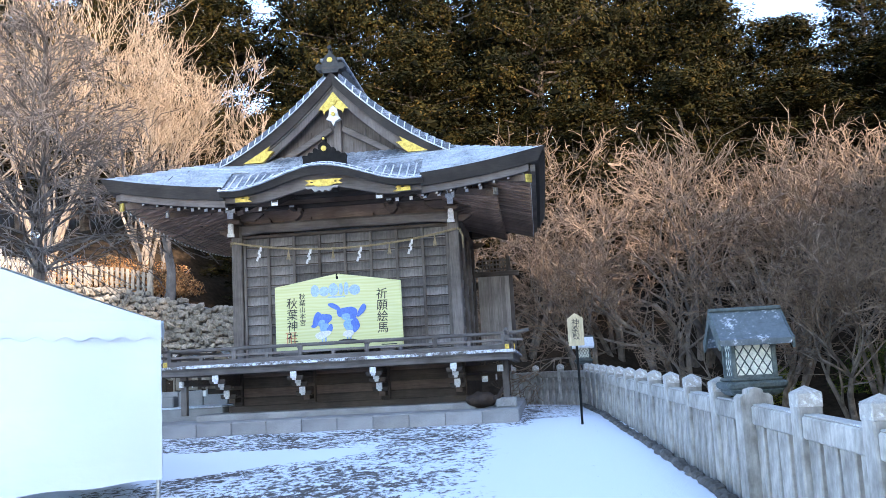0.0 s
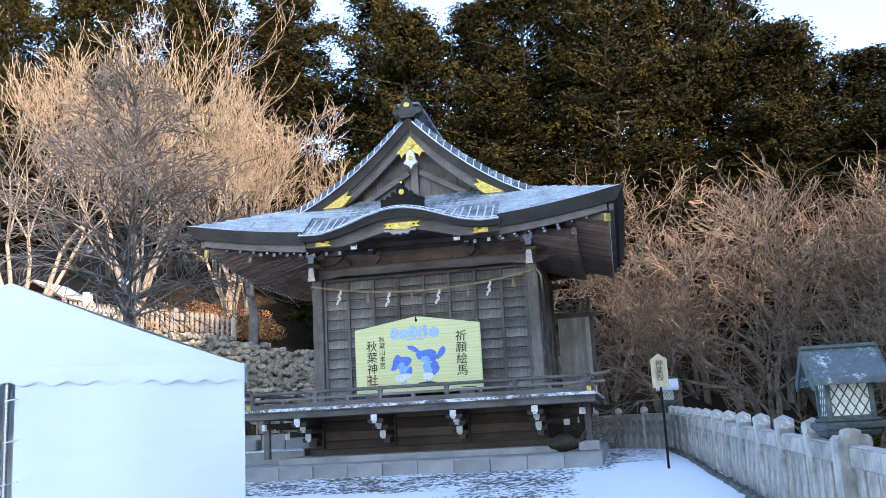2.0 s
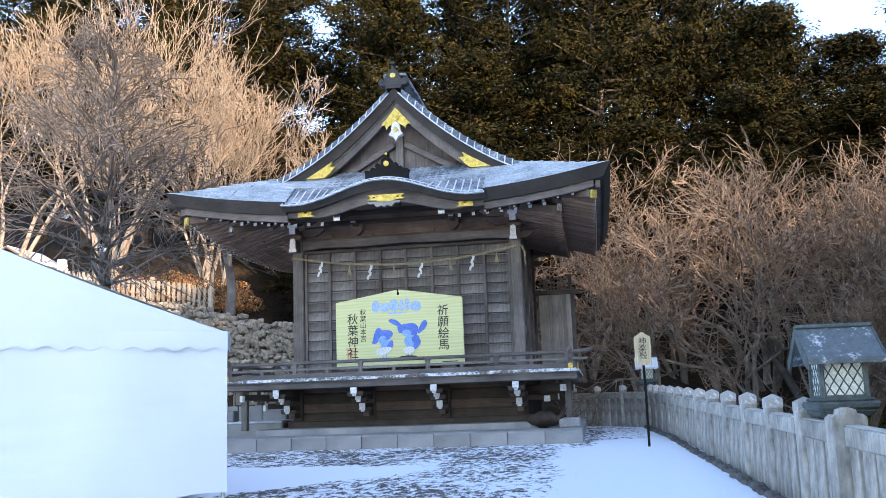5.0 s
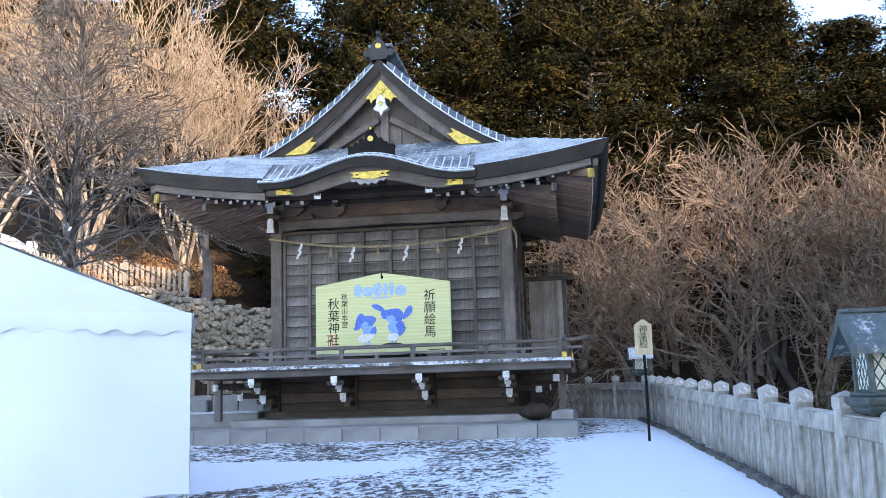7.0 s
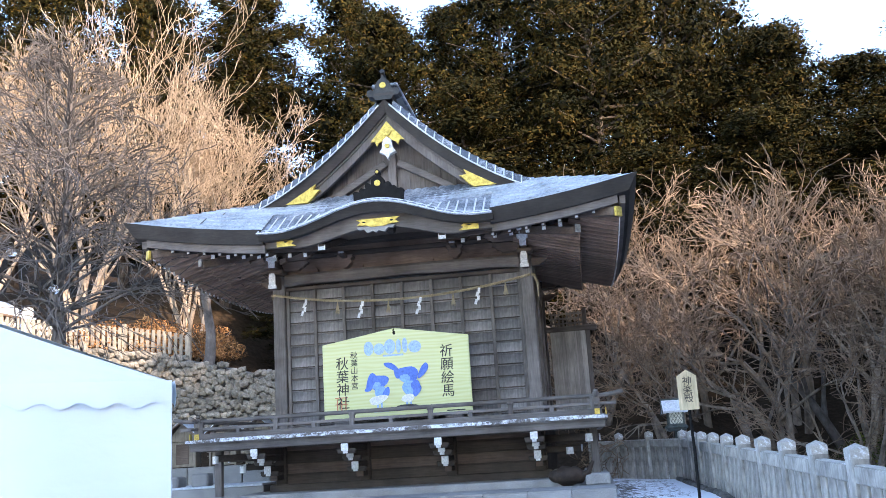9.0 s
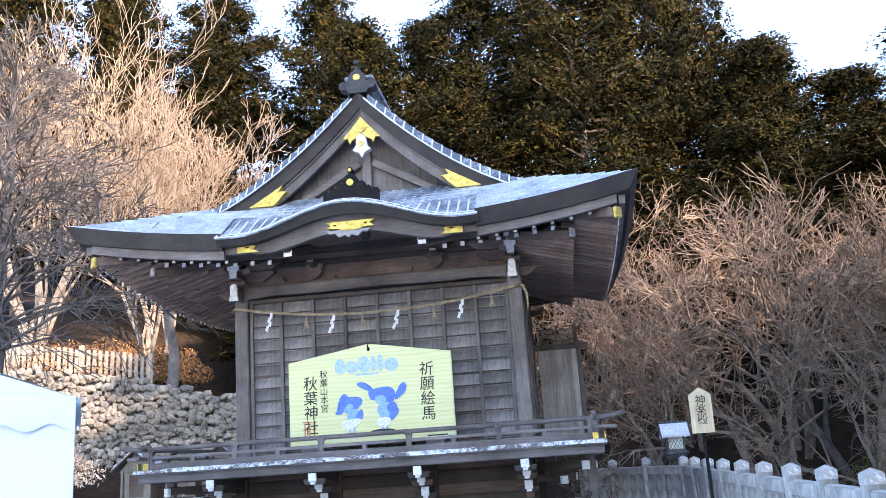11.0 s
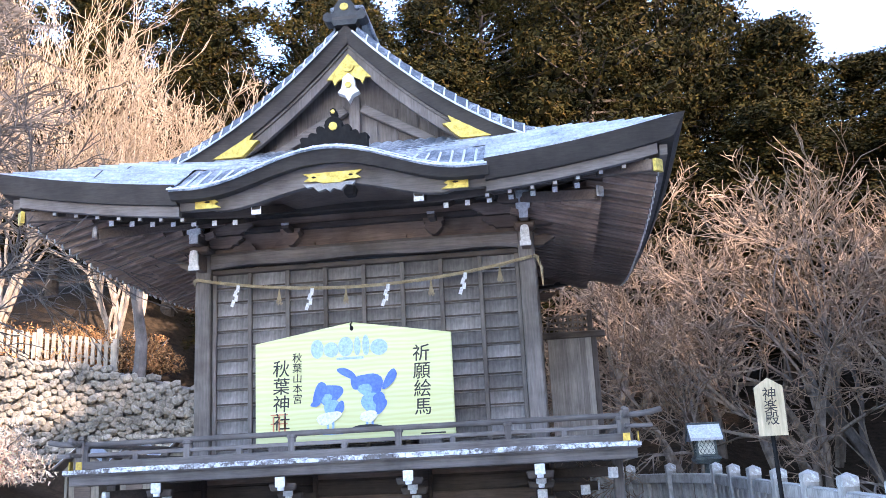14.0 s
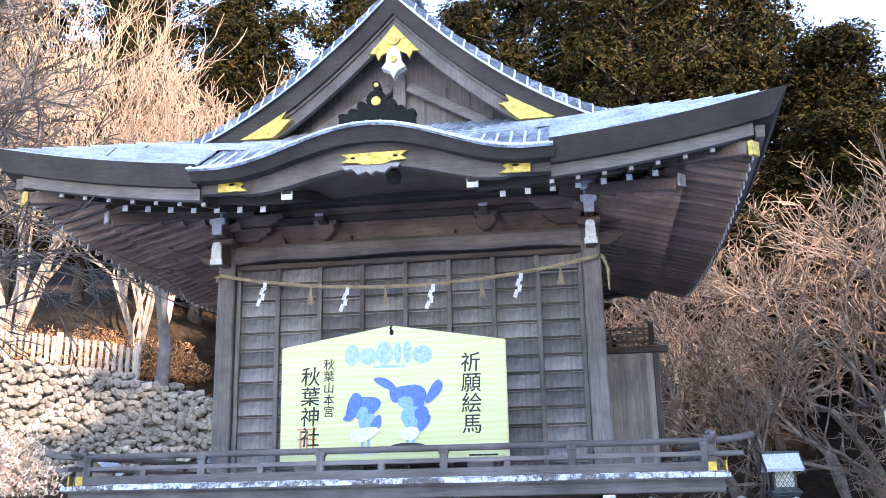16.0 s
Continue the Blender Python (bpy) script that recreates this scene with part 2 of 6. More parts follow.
def grid(fn, nu, nv):
    bm = bmesh.new()
    vs = [[bm.verts.new(fn(i / nu, j / nv)) for i in range(nu + 1)] for j in range(nv + 1)]
    for j in range(nv):
        for i in range(nu):
            bm.faces.new((vs[j][i], vs[j][i + 1], vs[j + 1][i + 1], vs[j + 1][i]))
    return bm


# ---------------------------------------------------------------- ground
def rise(y):
    """Height of the yard along its length."""
    pts = ((-60, -1.2), (0, 0.0), (10, 0.39), (13, 0.48), (16.3, 0.56), (18, 0.61), (24, 0.64))
    for (a, za), (b, zb) in zip(pts, pts[1:]):
        if y < b:
            return za + (zb - za) * (y - a) / (b - a)
    return 0.64


def terrain(x, y):
    z = rise(y)
    n = noise.noise(Vector((x * 0.12, y * 0.12, 0)))
    if y > 27 and not (x < -7.5 and y < 30.7):       # wooded slope behind the hall
        z += 0.34 * (y - 27) ** 1.04 * (1 + 0.12 * n) if y < 75 else 0.36 * 48 ** 1.04 * (1 + 0.12 * n)
    if x > 3.4:                                   # drops away beyond the stone fence, then climbs
        d = x - 3.4
        z += -0.5 * min(d, 2.0) + (0.22 * (d - 6) if d > 6 else 0)
    if x < -9 and y > 20:
        z += min(1.0, (y - 20) / 7) * min(1.3, 0.35 * (-9 - x)) if y <= 30.6 else min(3.6, 0.7 * (-9 - x))
    return min(z, 34)


def build_ground():
    m, nt, b = nodes_of("snowy_ground", 0.9)
    b.inputs["Specular IOR Level"].default_value = 0.1
    big, mid, fine = noise_node(nt, 0.22, 4, 0.55), noise_node(nt, 1.6, 6, 0.7, (1.0, 0.9, 1)), noise_node(nt, 16, 6, 0.8, (1, 1.6, 1))
    soil = ramp(nt, fine.outputs[0], (0.35, (0.055, 0.048, 0.042)), (0.65, (0.16, 0.14, 0.125)))
    flecks = noise_node(nt, 10.0, 8, 0.80, (1, 0.55, 1))
    patch = nt.nodes.new("ShaderNodeAttribute")
    patch.attribute_name = "snow"
    add = nt.nodes.new("ShaderNodeMath")
    add.operation = 'MULTIPLY_ADD'
    add.inputs[1].default_value = 0.22
    nt.links.new(mid.outputs[0], add.inputs[0])
    nt.links.new(flecks.outputs[0], add.inputs[2])
    add2 = nt.nodes.new("ShaderNodeMath")
    add2.operation = 'MULTIPLY_ADD'
    add2.inputs[1].default_value = 0.34
    nt.links.new(patch.outputs["Fac"], add2.inputs[0])
    nt.links.new(add.outputs[0], add2.inputs[2])
    cover = ramp(nt, add2.outputs[0], (0.705, (0, 0, 0)), (0.755, (1, 1, 1)))
    wood = noise_node(nt, 5, 6, 0.7)
    litter = ramp(nt, wood.outputs[0], (0.3, (0.012, 0.009, 0.006)), (0.7, (0.055, 0.038, 0.024)))
    at = nt.nodes.new("ShaderNodeAttribute")
    at.attribute_name = "yard"
    col = mix(nt, 'MIX', at.outputs["Fac"], litter, mix(nt, 'MIX', cover, soil, (0.80, 0.83, 0.88)))
    nt.links.new(col, b.inputs["Base Color"])
    bump(nt, b, add.outputs[0], 0.5, 0.03)
    xs = [-90, -60, -40, -30] + [-24 + 0.8 * i for i in range(23)] + [-6.0 + 0.25 * i for i in range(41)] + [4.4 + 0.8 * i for i in range(26)] + [28, 40, 60, 90]
    ys = [-60, -30, -12] + [-6 + 0.5 * i for i in range(28)] + [8 + 0.25 * i for i in range(76)] + [27.2 + 1.2 * i for i in range(42)] + [85, 110]
    bm = bmesh.new()
    lay = bm.verts.layers.float.new("yard")
    sno = bm.verts.layers.float.new("snow")
    rows = []
    for y in ys:
        row = []
        for x in xs:
            v = bm.verts.new((x, y, terrain(x, y) + 0.012 * noise.noise(Vector((x * 1.1, y * 1.1, 3)))))
            inside = (-9.5 < x < 3.5 or y < 12 and x < 3.5) and y < 26.5
            v[lay] = 1.0 if inside else 0.0
            n = noise.noise(Vector((x * 0.55, y * 0.35, 9)))
            n2 = noise.noise(Vector((x * 1.5, y * 0.9, 4)))
            right = min(1.0, max(0.0, (x - 0.75 - 0.5 * n - 0.5 * n2 - (0.7 if y > 16.6 else 0)) / 0.5))
            low, high = 11.5 + 1.087 * (x + 2.6), 14.55 - 0.16 * (x + 4) + 0.3 * n2
            band = min(1.0, max(0.0, min(y - low, high - y, (-0.6 - x) * 0.8) / 0.25 + 0.3))
            mound = 1.0 if x > 1.35 and 18.0 < y < 24 and x < 2.6 else 0.0
            v[sno] = min(1.0, max(0.0, (0.36 + max(right * 0.62, band * 0.75) + n * 0.22 + n2 * 0.16) * (1 - 0.5 * mound) + 0.4 * min(1.0, max(0.0, (6.5 - y) / 4))))
            row.append(v)
        rows.append(row)
    for a, b2 in zip(rows, rows[1:]):
        for i in range(len(xs) - 1):
            bm.faces.new((a[i], a[i + 1], b2[i + 1], b2[i]))
    ob = part("ground", bm, m, None, "trodden gravel yard thinly covered with patchy snow", smooth=True, kind="structure")
    tagged(ob, category="ground")


build_ground()

# ---------------------------------------------------------------- the stage hall
CX = -2.235                  # its middle line
HX, YF, YC, YB = 4.38, 17.80, 17.60, 26.0     # eaves: half width, front middle, front corner, back
GX = CX + 0.07              # the upper gable stands a little off it
VERGE = 18.95                # front of the upper roof
PF, PB, PW = 19.86, 24.65, 2.505               # posts: front face, back face, half width over all
DECK, PLINTH = 1.93, 0.95
GS = 1.40                    # where the gable starts, in from the eave


def verge_t(d):
    """Thickness of the verge, thinner towards its foot."""
    return 0.34 - 0.09 * max(0.0, 1 - (d - GS) / 1.6)


def roof_h(d):
    return 5.31 + 0.37 * d + 0.128 * max(0.0, d - 1.6) ** 2 + 0.12 * min(1.0, d / 1.3)


SK = 1.443                   # the front skirt climbs this much faster than the sides


def skirt_h(e):
    return roof_h(SK * e)


def lift(x, y):
    cy = max(0.0, 1 - (y - YC) / 4.3, 1 - (YB - y) / 4.3)
    return 0.38 * min(1.0, abs(x) / HX) ** 2.2 * min(1.0, cy) ** 2.6


def front_y(s):
    return YF - (YF - YC) * abs(s) ** 3


def kara(x):
    """Height of the curved front gable's edge."""
    t = min(1.0, abs(x) / 1.75)
    return 5.355 + 0.395 * (0.5 + 0.5 * math.cos(math.pi * t)) + 0.02 * max(0, abs(x) - 1.75)


hall = thing("shrine_stage_hall", (CX, PF, 0.64), "weathered grey wooden shrine stage hall with frosted curved copper roof", "building")


def build_roof():
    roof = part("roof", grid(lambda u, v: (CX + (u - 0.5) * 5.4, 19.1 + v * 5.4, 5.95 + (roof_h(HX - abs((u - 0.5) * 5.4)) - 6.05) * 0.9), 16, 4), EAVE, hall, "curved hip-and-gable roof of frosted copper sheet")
    step = 0.022

    def courses(rows):
        """Overlapping courses; rows are lists of points from the eave up, each the lower and upper line of a course."""
        for lo, hi in rows:
            bm = bmesh.new()
            n = len(lo)
            a = [bm.verts.new(Vector(p) + Vector((0, 0, step))) for p in lo]
            b = [bm.verts.new(p) for p in hi]
            c = [bm.verts.new(Vector(p) - Vector((0, 0, 0.01))) for p in lo]
            for i in range(n - 1):
                bm.faces.new((a[i], a[i + 1], b[i + 1], b[i]))
                bm.faces.new((c[i], c[i + 1], a[i + 1], a[i]))
            part("roof_course", bm, COPPER, roof)

    width = 0.155
    # the two long sides
    for side in (-1, 1):
        rows, k = [], int(HX / width)
        for j in range(k):
            pair = []
            for d in (j * HX / k, (j + 1) * HX / k):
                y0, y1 = (YC + d * (VERGE - YC) / GS, YB - d) if d < GS else (VERGE, YB - GS)
                x = HX - d
                pair.append([(CX + 0.07 * d / HX + side * x, y0 + (y1 - y0) * i / 20, roof_h(d) + lift(x, y0 + (y1 - y0) * i / 20)) for i in range(21)])
            rows.append(pair)
        courses(rows)
    # the front skirt, open in the middle where the curved gable comes forward, and the back skirt
    k = 9
    rows = []
    for j in range(k):
        e0, e1 = j * 1.30 / k, (j + 1) * 1.30 / k
        for lo_u, hi_u in (((-1, -1.98), (1.98, 1)) if e1 < 0.75 else ((-1, 1),)):
            pair = []
            for e in (e0, e1):
                half = HX - SK * e
                x0 = -half if lo_u == -1 else lo_u
                x1 = half if hi_u == 1 else hi_u
                line = []
                for i in range(25):
                    x = x0 + (x1 - x0) * i / 24
                    yf = front_y(x / half)
                    y = yf + e * (VERGE - yf) / 1.15
                    line.append((CX + x, y, skirt_h(e) + lift(x, yf + e * 0.2)))
                pair.append(line)
            rows.append(pair)
    courses(rows)
    k = 10
    rows = []
    for j in range(k):
        rows.append([[(CX + (HX - e) * (i / 12 - 1), YB - e, roof_h(e) + lift((HX - e) * (i / 12 - 1), YB)) for i in range(25)] for e in (j * 1.62 / k, (j + 1) * 1.62 / k)])
    courses(rows)
    # the curved front gable: ribs running back from its edge
    n = 26
    for i in range(n):
        x0, x1 = -2.02 + 4.04 * i / n, -2.02 + 4.04 * (i + 1) / n
        bm = bmesh.new()
        rings = []
        for e in (-0.06, 0.0, 0.10, 0.35, 0.7, 1.1, 1.5):
            ring = []
            for q in range(5):
                x = x0 + (x1 - x0) * q / 4
                z = max(kara(x) + 0.10 * e, skirt_h(max(0, e)) - 0.01)
                ring.append((CX + x, YF - 0.05 + e, z + (0.0 if e == -0.06 else 0.022) * math.sin(math.pi * q / 4) - (0.045 if e == -0.06 else 0.02 if e == 0.0 else 0)))
            rings.append(ring)
        add_ring_loft(bm, rings, closed=False)
        f = [v for v in bm.verts if abs(v.co.y - (YF - 0.11)) < 1e-4]
        low = [bm.verts.new((v.co.x, v.co.y, v.co.z - 0.025)) for v in f]
        for q in range(4):
            bm.faces.new((f[q], f[q + 1], low[q + 1], low[q]))
        part("roof_rib", bm, COPPER_TILE, roof, smooth=True)
        s = [(CX + x0, YF - 0.055 + e, max(kara(x0) + 0.10 * e, skirt_h(max(0, e))) + 0.014 + u) for e, u in ((-0.065, -0.05), (0.0, -0.02), (0.1, 0), (0.6, 0))]
        part("frost_seam", tube(s, 0.016, 4), FROST_LINE, roof)
    for back, dz in ((-0.115, -0.058), (0.06, 0.012)):
        p = [(CX + x, YF - 0.05 + back, max(kara(x) + 0.1 * max(0, back), skirt_h(max(0, back)) - 0.01) + dz) for x in [-2.02 + 4.04 * i / 48 for i in range(49)]]
        part("frost_edge", tube(p, 0.011, 4), FROST_LINE, roof)
    # the verge of the upper roof: short plates stepping down its edge
    for side in (-1, 1):
        m = 19
        for i in range(m):
            d0, d1 = GS - 0.05 + (HX - GS - 0.1) * i / m, GS - 0.05 + (HX - GS - 0.1) * (i + 1) / m
            bm = bmesh.new()
            rings = []
            for y, up in ((VERGE - 0.165, -0.13), (VERGE - 0.155, -0.085), (VERGE - 0.05, 0.045), (VERGE + 0.10, 0.08), (VERGE + 0.30, 0.01)):
                ring = []
                for q in range(4):
                    d = d0 + (d1 - d0) * q / 3 * 0.96
                    ring.append((GX + side * (HX - d), y, roof_h(d) + up + (0.022 * (1 - q / 3) if up > 0 else 0)))
                rings.append(ring)
            add_ring_loft(bm, rings, closed=False)
            part("verge_plate", bm, COPPER_DARK, roof)
            p = [(GX + side * (HX - d0), VERGE + t, roof_h(d0) + u) for t, u in ((-0.170, -0.11), (-0.160, -0.078), (-0.054, 0.052), (0.1, 0.086), (0.28, 0.02))]
            part("frost_seam", tube(p, 0.0135, 4), FROST_LINE, roof)
        p = [(GX + side * (HX - d), VERGE - 0.168, roof_h(d) - 0.125) for d in [GS + (HX - GS - 0.1) * i / 20 for i in range(21)]]
        part("frost_edge", tube(p, 0.014, 4), FROST_LINE, roof)
    # thick dark edges and grey boards under them
    fr = Vector((0, -1, 0))
    dark = ((0.03, 0.02), (-0.10, -0.215), (-0.30, -0.215), (-0.30, 0.0))
    board = ((-0.17, -0.215), (-0.18, -0.345), (-0.27, -0.345), (-0.27, -0.215))
    board2 = ((-0.30, -0.30), (-0.30, -0.40), (-0.38, -0.40), (-0.38, -0.30))

    def eave_front(x0, x1, n, up=0.0):
        pts = []
        for i in range(n + 1):
            x = x0 + (x1 - x0) * i / n
            pts.append((CX + x, front_y(x / HX), roof_h(0) + lift(x, YC) + up))
        outs = [fr] * (n + 1)
        if x0 == -HX:
            outs[0] = Vector((-1, -1, 0))
        if x1 == HX:
            outs[-1] = Vector((1, -1, 0))
        return pts, outs

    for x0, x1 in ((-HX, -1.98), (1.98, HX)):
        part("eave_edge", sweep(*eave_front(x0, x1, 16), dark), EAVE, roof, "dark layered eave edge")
        s0, s1 = (x0 + 0.30, x1) if x0 < 0 else (x0, x1 - 0.30)
        part("eave_board", sweep(*eave_front(s0, s1, 16), board), WOOD_H, roof, "weathered grey eave board")
    for side in (-1, 1):
        pts = [(CX + side * HX, YC + (YB - YC) * i / 30, 0) for i in range(31)]
        pts = [(x, y, roof_h(0) + lift(HX, y)) for x, y, z in pts]
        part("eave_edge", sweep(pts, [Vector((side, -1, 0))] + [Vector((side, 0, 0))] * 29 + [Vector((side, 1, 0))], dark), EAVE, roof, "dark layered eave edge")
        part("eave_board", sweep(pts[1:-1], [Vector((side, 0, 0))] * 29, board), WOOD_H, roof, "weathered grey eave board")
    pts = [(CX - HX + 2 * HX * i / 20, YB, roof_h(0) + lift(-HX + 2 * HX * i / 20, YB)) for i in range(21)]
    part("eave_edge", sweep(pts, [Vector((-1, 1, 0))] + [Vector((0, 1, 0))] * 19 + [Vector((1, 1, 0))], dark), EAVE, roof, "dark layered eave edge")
    # curved gable's edge and board
    kp = [(CX - 2.03 + 4.06 * i / 40, YF - 0.05, kara(-2.03 + 4.06 * i / 40)) for i in range(41)]
    bm = bmesh.new()
    add_ring_loft(bm, [[(x, y + o, z + u) for o, u in ((-0.05, -0.05), (0.05, -(0.155 + 0.07 * (1 - min(1, abs(x - CX) / 1.8)))), (0.34, -0.15), (0.34, 0.0))] for x, y, z in kp])
    part("gable_edge", bm, EAVE, roof, "dark curved gable edge")
    bm = bmesh.new()
    rings = []
    for i in range(41):
        x = -2.1 + 4.2 * i / 40
        t = min(1, abs(x) / 1.75)
        zt = kara(x) - 0.14
        zb = 5.08 + 0.24 * (0.5 + 0.5 * math.cos(math.pi * min(1, abs(x) / 1.35))) ** 0.8 + (0.03 if abs(x) > 1.5 else 0)
        rings.append([(CX + x, 17.98, zt), (CX + x, 18.00, zb), (CX + x, 18.10, zb), (CX + x, 18.10, zt)])
    add_ring_loft(bm, rings)
    part("curved_bargeboard", bm, WOOD_H, roof, "weathered curved bargeboard")
    # upper gable: dark verge, bargeboards, wall
    for side in (-1, 1):
        ds = [GS - 0.22 + (HX - GS + 0.22) * i / 24 for i in range(25)]
        bm = bmesh.new()
        add_ring_loft(bm, [[(GX + side * (HX - d), VERGE - 0.12, roof_h(d) - 0.10), (GX + side * (HX - d), VERGE - 0.02, roof_h(d) - verge_t(d)), (GX + side * (HX - d), VERGE + 0.3, roof_h(d) - verge_t(d)), (GX + side * (HX - d), VERGE + 0.3, roof_h(d))] for d in ds])
        part("verge_edge", bm, EAVE, roof, "thick dark verge")
        ds = [GS + 0.12 + (HX - GS - 0.12) * i / 24 for i in range(25)]
        bm = bmesh.new()
        add_ring_loft(bm, [[(GX + side * (HX - d), VERGE + 0.06, roof_h(d) - verge_t(d) + 0.01), (GX + side * (HX - d), VERGE + 0.06, roof_h(d) - verge_t(d) - 0.22), (GX + side * (HX - d), VERGE + 0.14, roof_h(d) - verge_t(d) - 0.22), (GX + side * (HX - d), VERGE + 0.14, roof_h(d) - verge_t(d) + 0.04)] for d in ds])
        part("bargeboard", bm, WOOD, roof, "weathered grey bargeboard")
        bm = bmesh.new()
        add_ring_loft(bm, [[(GX + side * (HX - d), VERGE + 0.03, roof_h(d) - verge_t(d) + 0.005), (GX + side * (HX - d), VERGE + 0.03, roof_h(d) - verge_t(d) - 0.045), (GX + side * (HX - d), VERGE + 0.1, roof_h(d) - verge_t(d) - 0.045), (GX + side * (HX - d), VERGE + 0.1, roof_h(d) - verge_t(d) + 0.005)] for d in ds])
        part("verge_strip", bm, WOOD_H, roof)
        # gilt fittings at the feet of the bargeboards
        o = [(GX + side * (1.99 - (2.16 - x) * 0.78), 6.12 + (z - 6.06) * 0.80) for x, z in ((2.16, 6.06), (1.92, 6.18), (1.66, 6.32), (1.38, 6.49), (1.45, 6.36), (1.28, 6.34), (1.36, 6.29), (1.42, 6.21), (1.52, 6.12), (1.60, 6.06))]
        part("gilt_fitting", plate(o, VERGE - 0.03, VERGE + 0.06), GOLD, roof, "gilt corner fitting")
        # inner struts of the gable
        part("gable_strut", box((GX + side * 0.66, VERGE + 0.36, 6.52), (1.25, 0.10, 0.13), 0.01, Matrix.Rotation(side * 0.52, 3, 'Y')), WOOD_H, roof)
    o = [(GX - 2.6, 5.70), (GX + 2.6, 5.70)] + [(GX + HX - d, roof_h(d) - 0.25) for d in [1.7 + (HX - 1.7) * i / 10 for i in range(11)]] + [(GX - HX + d, roof_h(d) - 0.25) for d in [HX - (HX - 1.7) * i / 10 for i in range(1, 11)]]
    part("gable_wall", plate(o, VERGE + 0.46, VERGE + 0.52), WOOD, roof, "grey boarded gable wall")
    for i in range(11):
        x = -1.5 + 0.3 * i
        part("gable_batten", box((GX + x, VERGE + 0.45, 6.50), (0.025, 0.03, 0.75 - abs(x) * 0.2)), WOOD, roof)
    part("king_post", box((GX, VERGE + 0.40, 6.58), (0.16, 0.12, 0.9), 0.01), WOOD, roof)
    part("gable_beam", box((GX, VERGE + 0.36, 6.12), (4.2, 0.14, 0.18), 0.01), WOOD_DARK, roof)
    # gilt plate at the peak and the pendant under it
    o = [(0, 7.55), (0.11, 7.41), (0.32, 7.17), (0.24, 7.17), (0.20, 7.07), (0.16, 7.14), (0.08, 7.18), (0, 7.26)]
    o = [(GX + x, z) for x, z in o] + [(GX - x, z) for x, z in reversed(o[1:-1])]
    part("gilt_fitting", plate(o, VERGE + 0.015, VERGE + 0.055), GOLD, roof, "gilt peak fitting")
    bm = plate([(GX + 0.085 * math.cos(a), 7.35 + 0.085 * math.sin(a)) for a in [2 * math.pi * i / 16 for i in range(16)]], VERGE - 0.01, VERGE + 0.02)
    part("gilt_roundel", bm, GOLD, roof)
    o = [(0, 7.24), (0.08, 7.17), (0.10, 7.02), (0.155, 6.95), (0.09, 6.92), (0.05, 6.90), (0, 6.80)]
    o = [(GX + x, z) for x, z in o] + [(GX - x, z) for x, z in reversed(o[1:-1])]
    part("gable_pendant", plate(o, VERGE - 0.02, VERGE + 0.10), WHITE_PAINT, roof, "pale carved gable pendant")
    part("pendant_boss", plate([(GX + 0.05 * math.cos(a), 7.05 + 0.045 * math.sin(a)) for a in [math.pi / 3 * i for i in range(6)]], VERGE - 0.05, VERGE), GOLD, roof)
    # ridge and its end ornament
    part("ridge", box((GX, (VERGE + YB - GS) / 2, 8.06), (0.42, YB - GS - VERGE, 0.34), 0.05), BRONZE, roof, "dark bronze ridge")
    part("ridge_cap", box((GX, (VERGE + YB - GS) / 2, 8.26), (0.50, YB - GS - VERGE, 0.07), 0.02), COPPER_TILE, roof)
    o = [(0.000, 8.415), (0.036, 8.333), (0.086, 8.300), (0.137, 8.226), (0.151, 8.144), (0.180, 8.103), (0.245, 8.136), (0.302, 8.103), (0.317, 8.037), (0.274, 7.988), (0.187, 7.980), (0.158, 7.914)]
    o = [(GX + x, z) for x, z in o] + [(GX - x, z) for x, z in reversed(o[1:])]
    part("ridge_ornament", plate(o, VERGE - 0.16, VERGE + 0.06), BRONZE, roof, "dark bronze ridge-end ornament")
    part("gilt_roundel", plate([(GX + 0.06 * math.cos(a), 8.19 + 0.055 * math.sin(a)) for a in [2 * math.pi * i / 16 for i in range(16)]], VERGE - 0.18, VERGE - 0.15), GOLD, roof)
    part("ridge_finial", tube([(GX, VERGE - 0.04, 8.38), (GX, VERGE - 0.10, 8.44), (GX, VERGE - 0.17, 8.47)], [0.05, 0.04, 0.05], 8), BRONZE, roof)
    part("peak_saddle", box((GX, VERGE - 0.04, 8.02), (0.40, 0.24, 0.09), 0.02), EAVE, roof)
    # small ornament on top of the curved gable
    o = [(0, 6.345), (0.04, 6.33), (0.055, 6.29), (0.04, 6.25), (0.025, 6.23), (0.08, 6.215), (0.13, 6.17), (0.145, 6.11), (0.135, 6.07), (0.18, 6.10), (0.23, 6.11), (0.27, 6.09), (0.28, 6.04), (0.26, 6.01), (0.31, 6.02), (0.36, 6.03), (0.40, 6.00), (0.41, 5.96), (0.45, 5.97), (0.51, 5.975), (0.55, 5.95), (0.53, 5.91), (0.53, 5.72)]
    o = [(CX + 0.05 + x * 0.82, z) for x, z in o] + [(CX + 0.05 - x * 0.82, z) for x, z in reversed(o[1:])]
    part("gable_crest", plate(o, YF + 0.22, YF + 0.36), BLACK, roof, "black carved crest with gilt rosette")
    part("gilt_roundel", plate([(CX + 0.05 + 0.055 * math.cos(a), 6.09 + 0.055 * math.sin(a)) for a in [2 * math.pi * i / 14 for i in range(14)]], YF + 0.20, YF + 0.225), GOLD, roof)
    part("gilt_roundel", plate([(CX + 0.05 + 0.028 * math.cos(a), 6.29 + 0.028 * math.sin(a)) for a in [2 * math.pi * i / 10 for i in range(10)]], YF + 0.20, YF + 0.225), GOLD, roof)
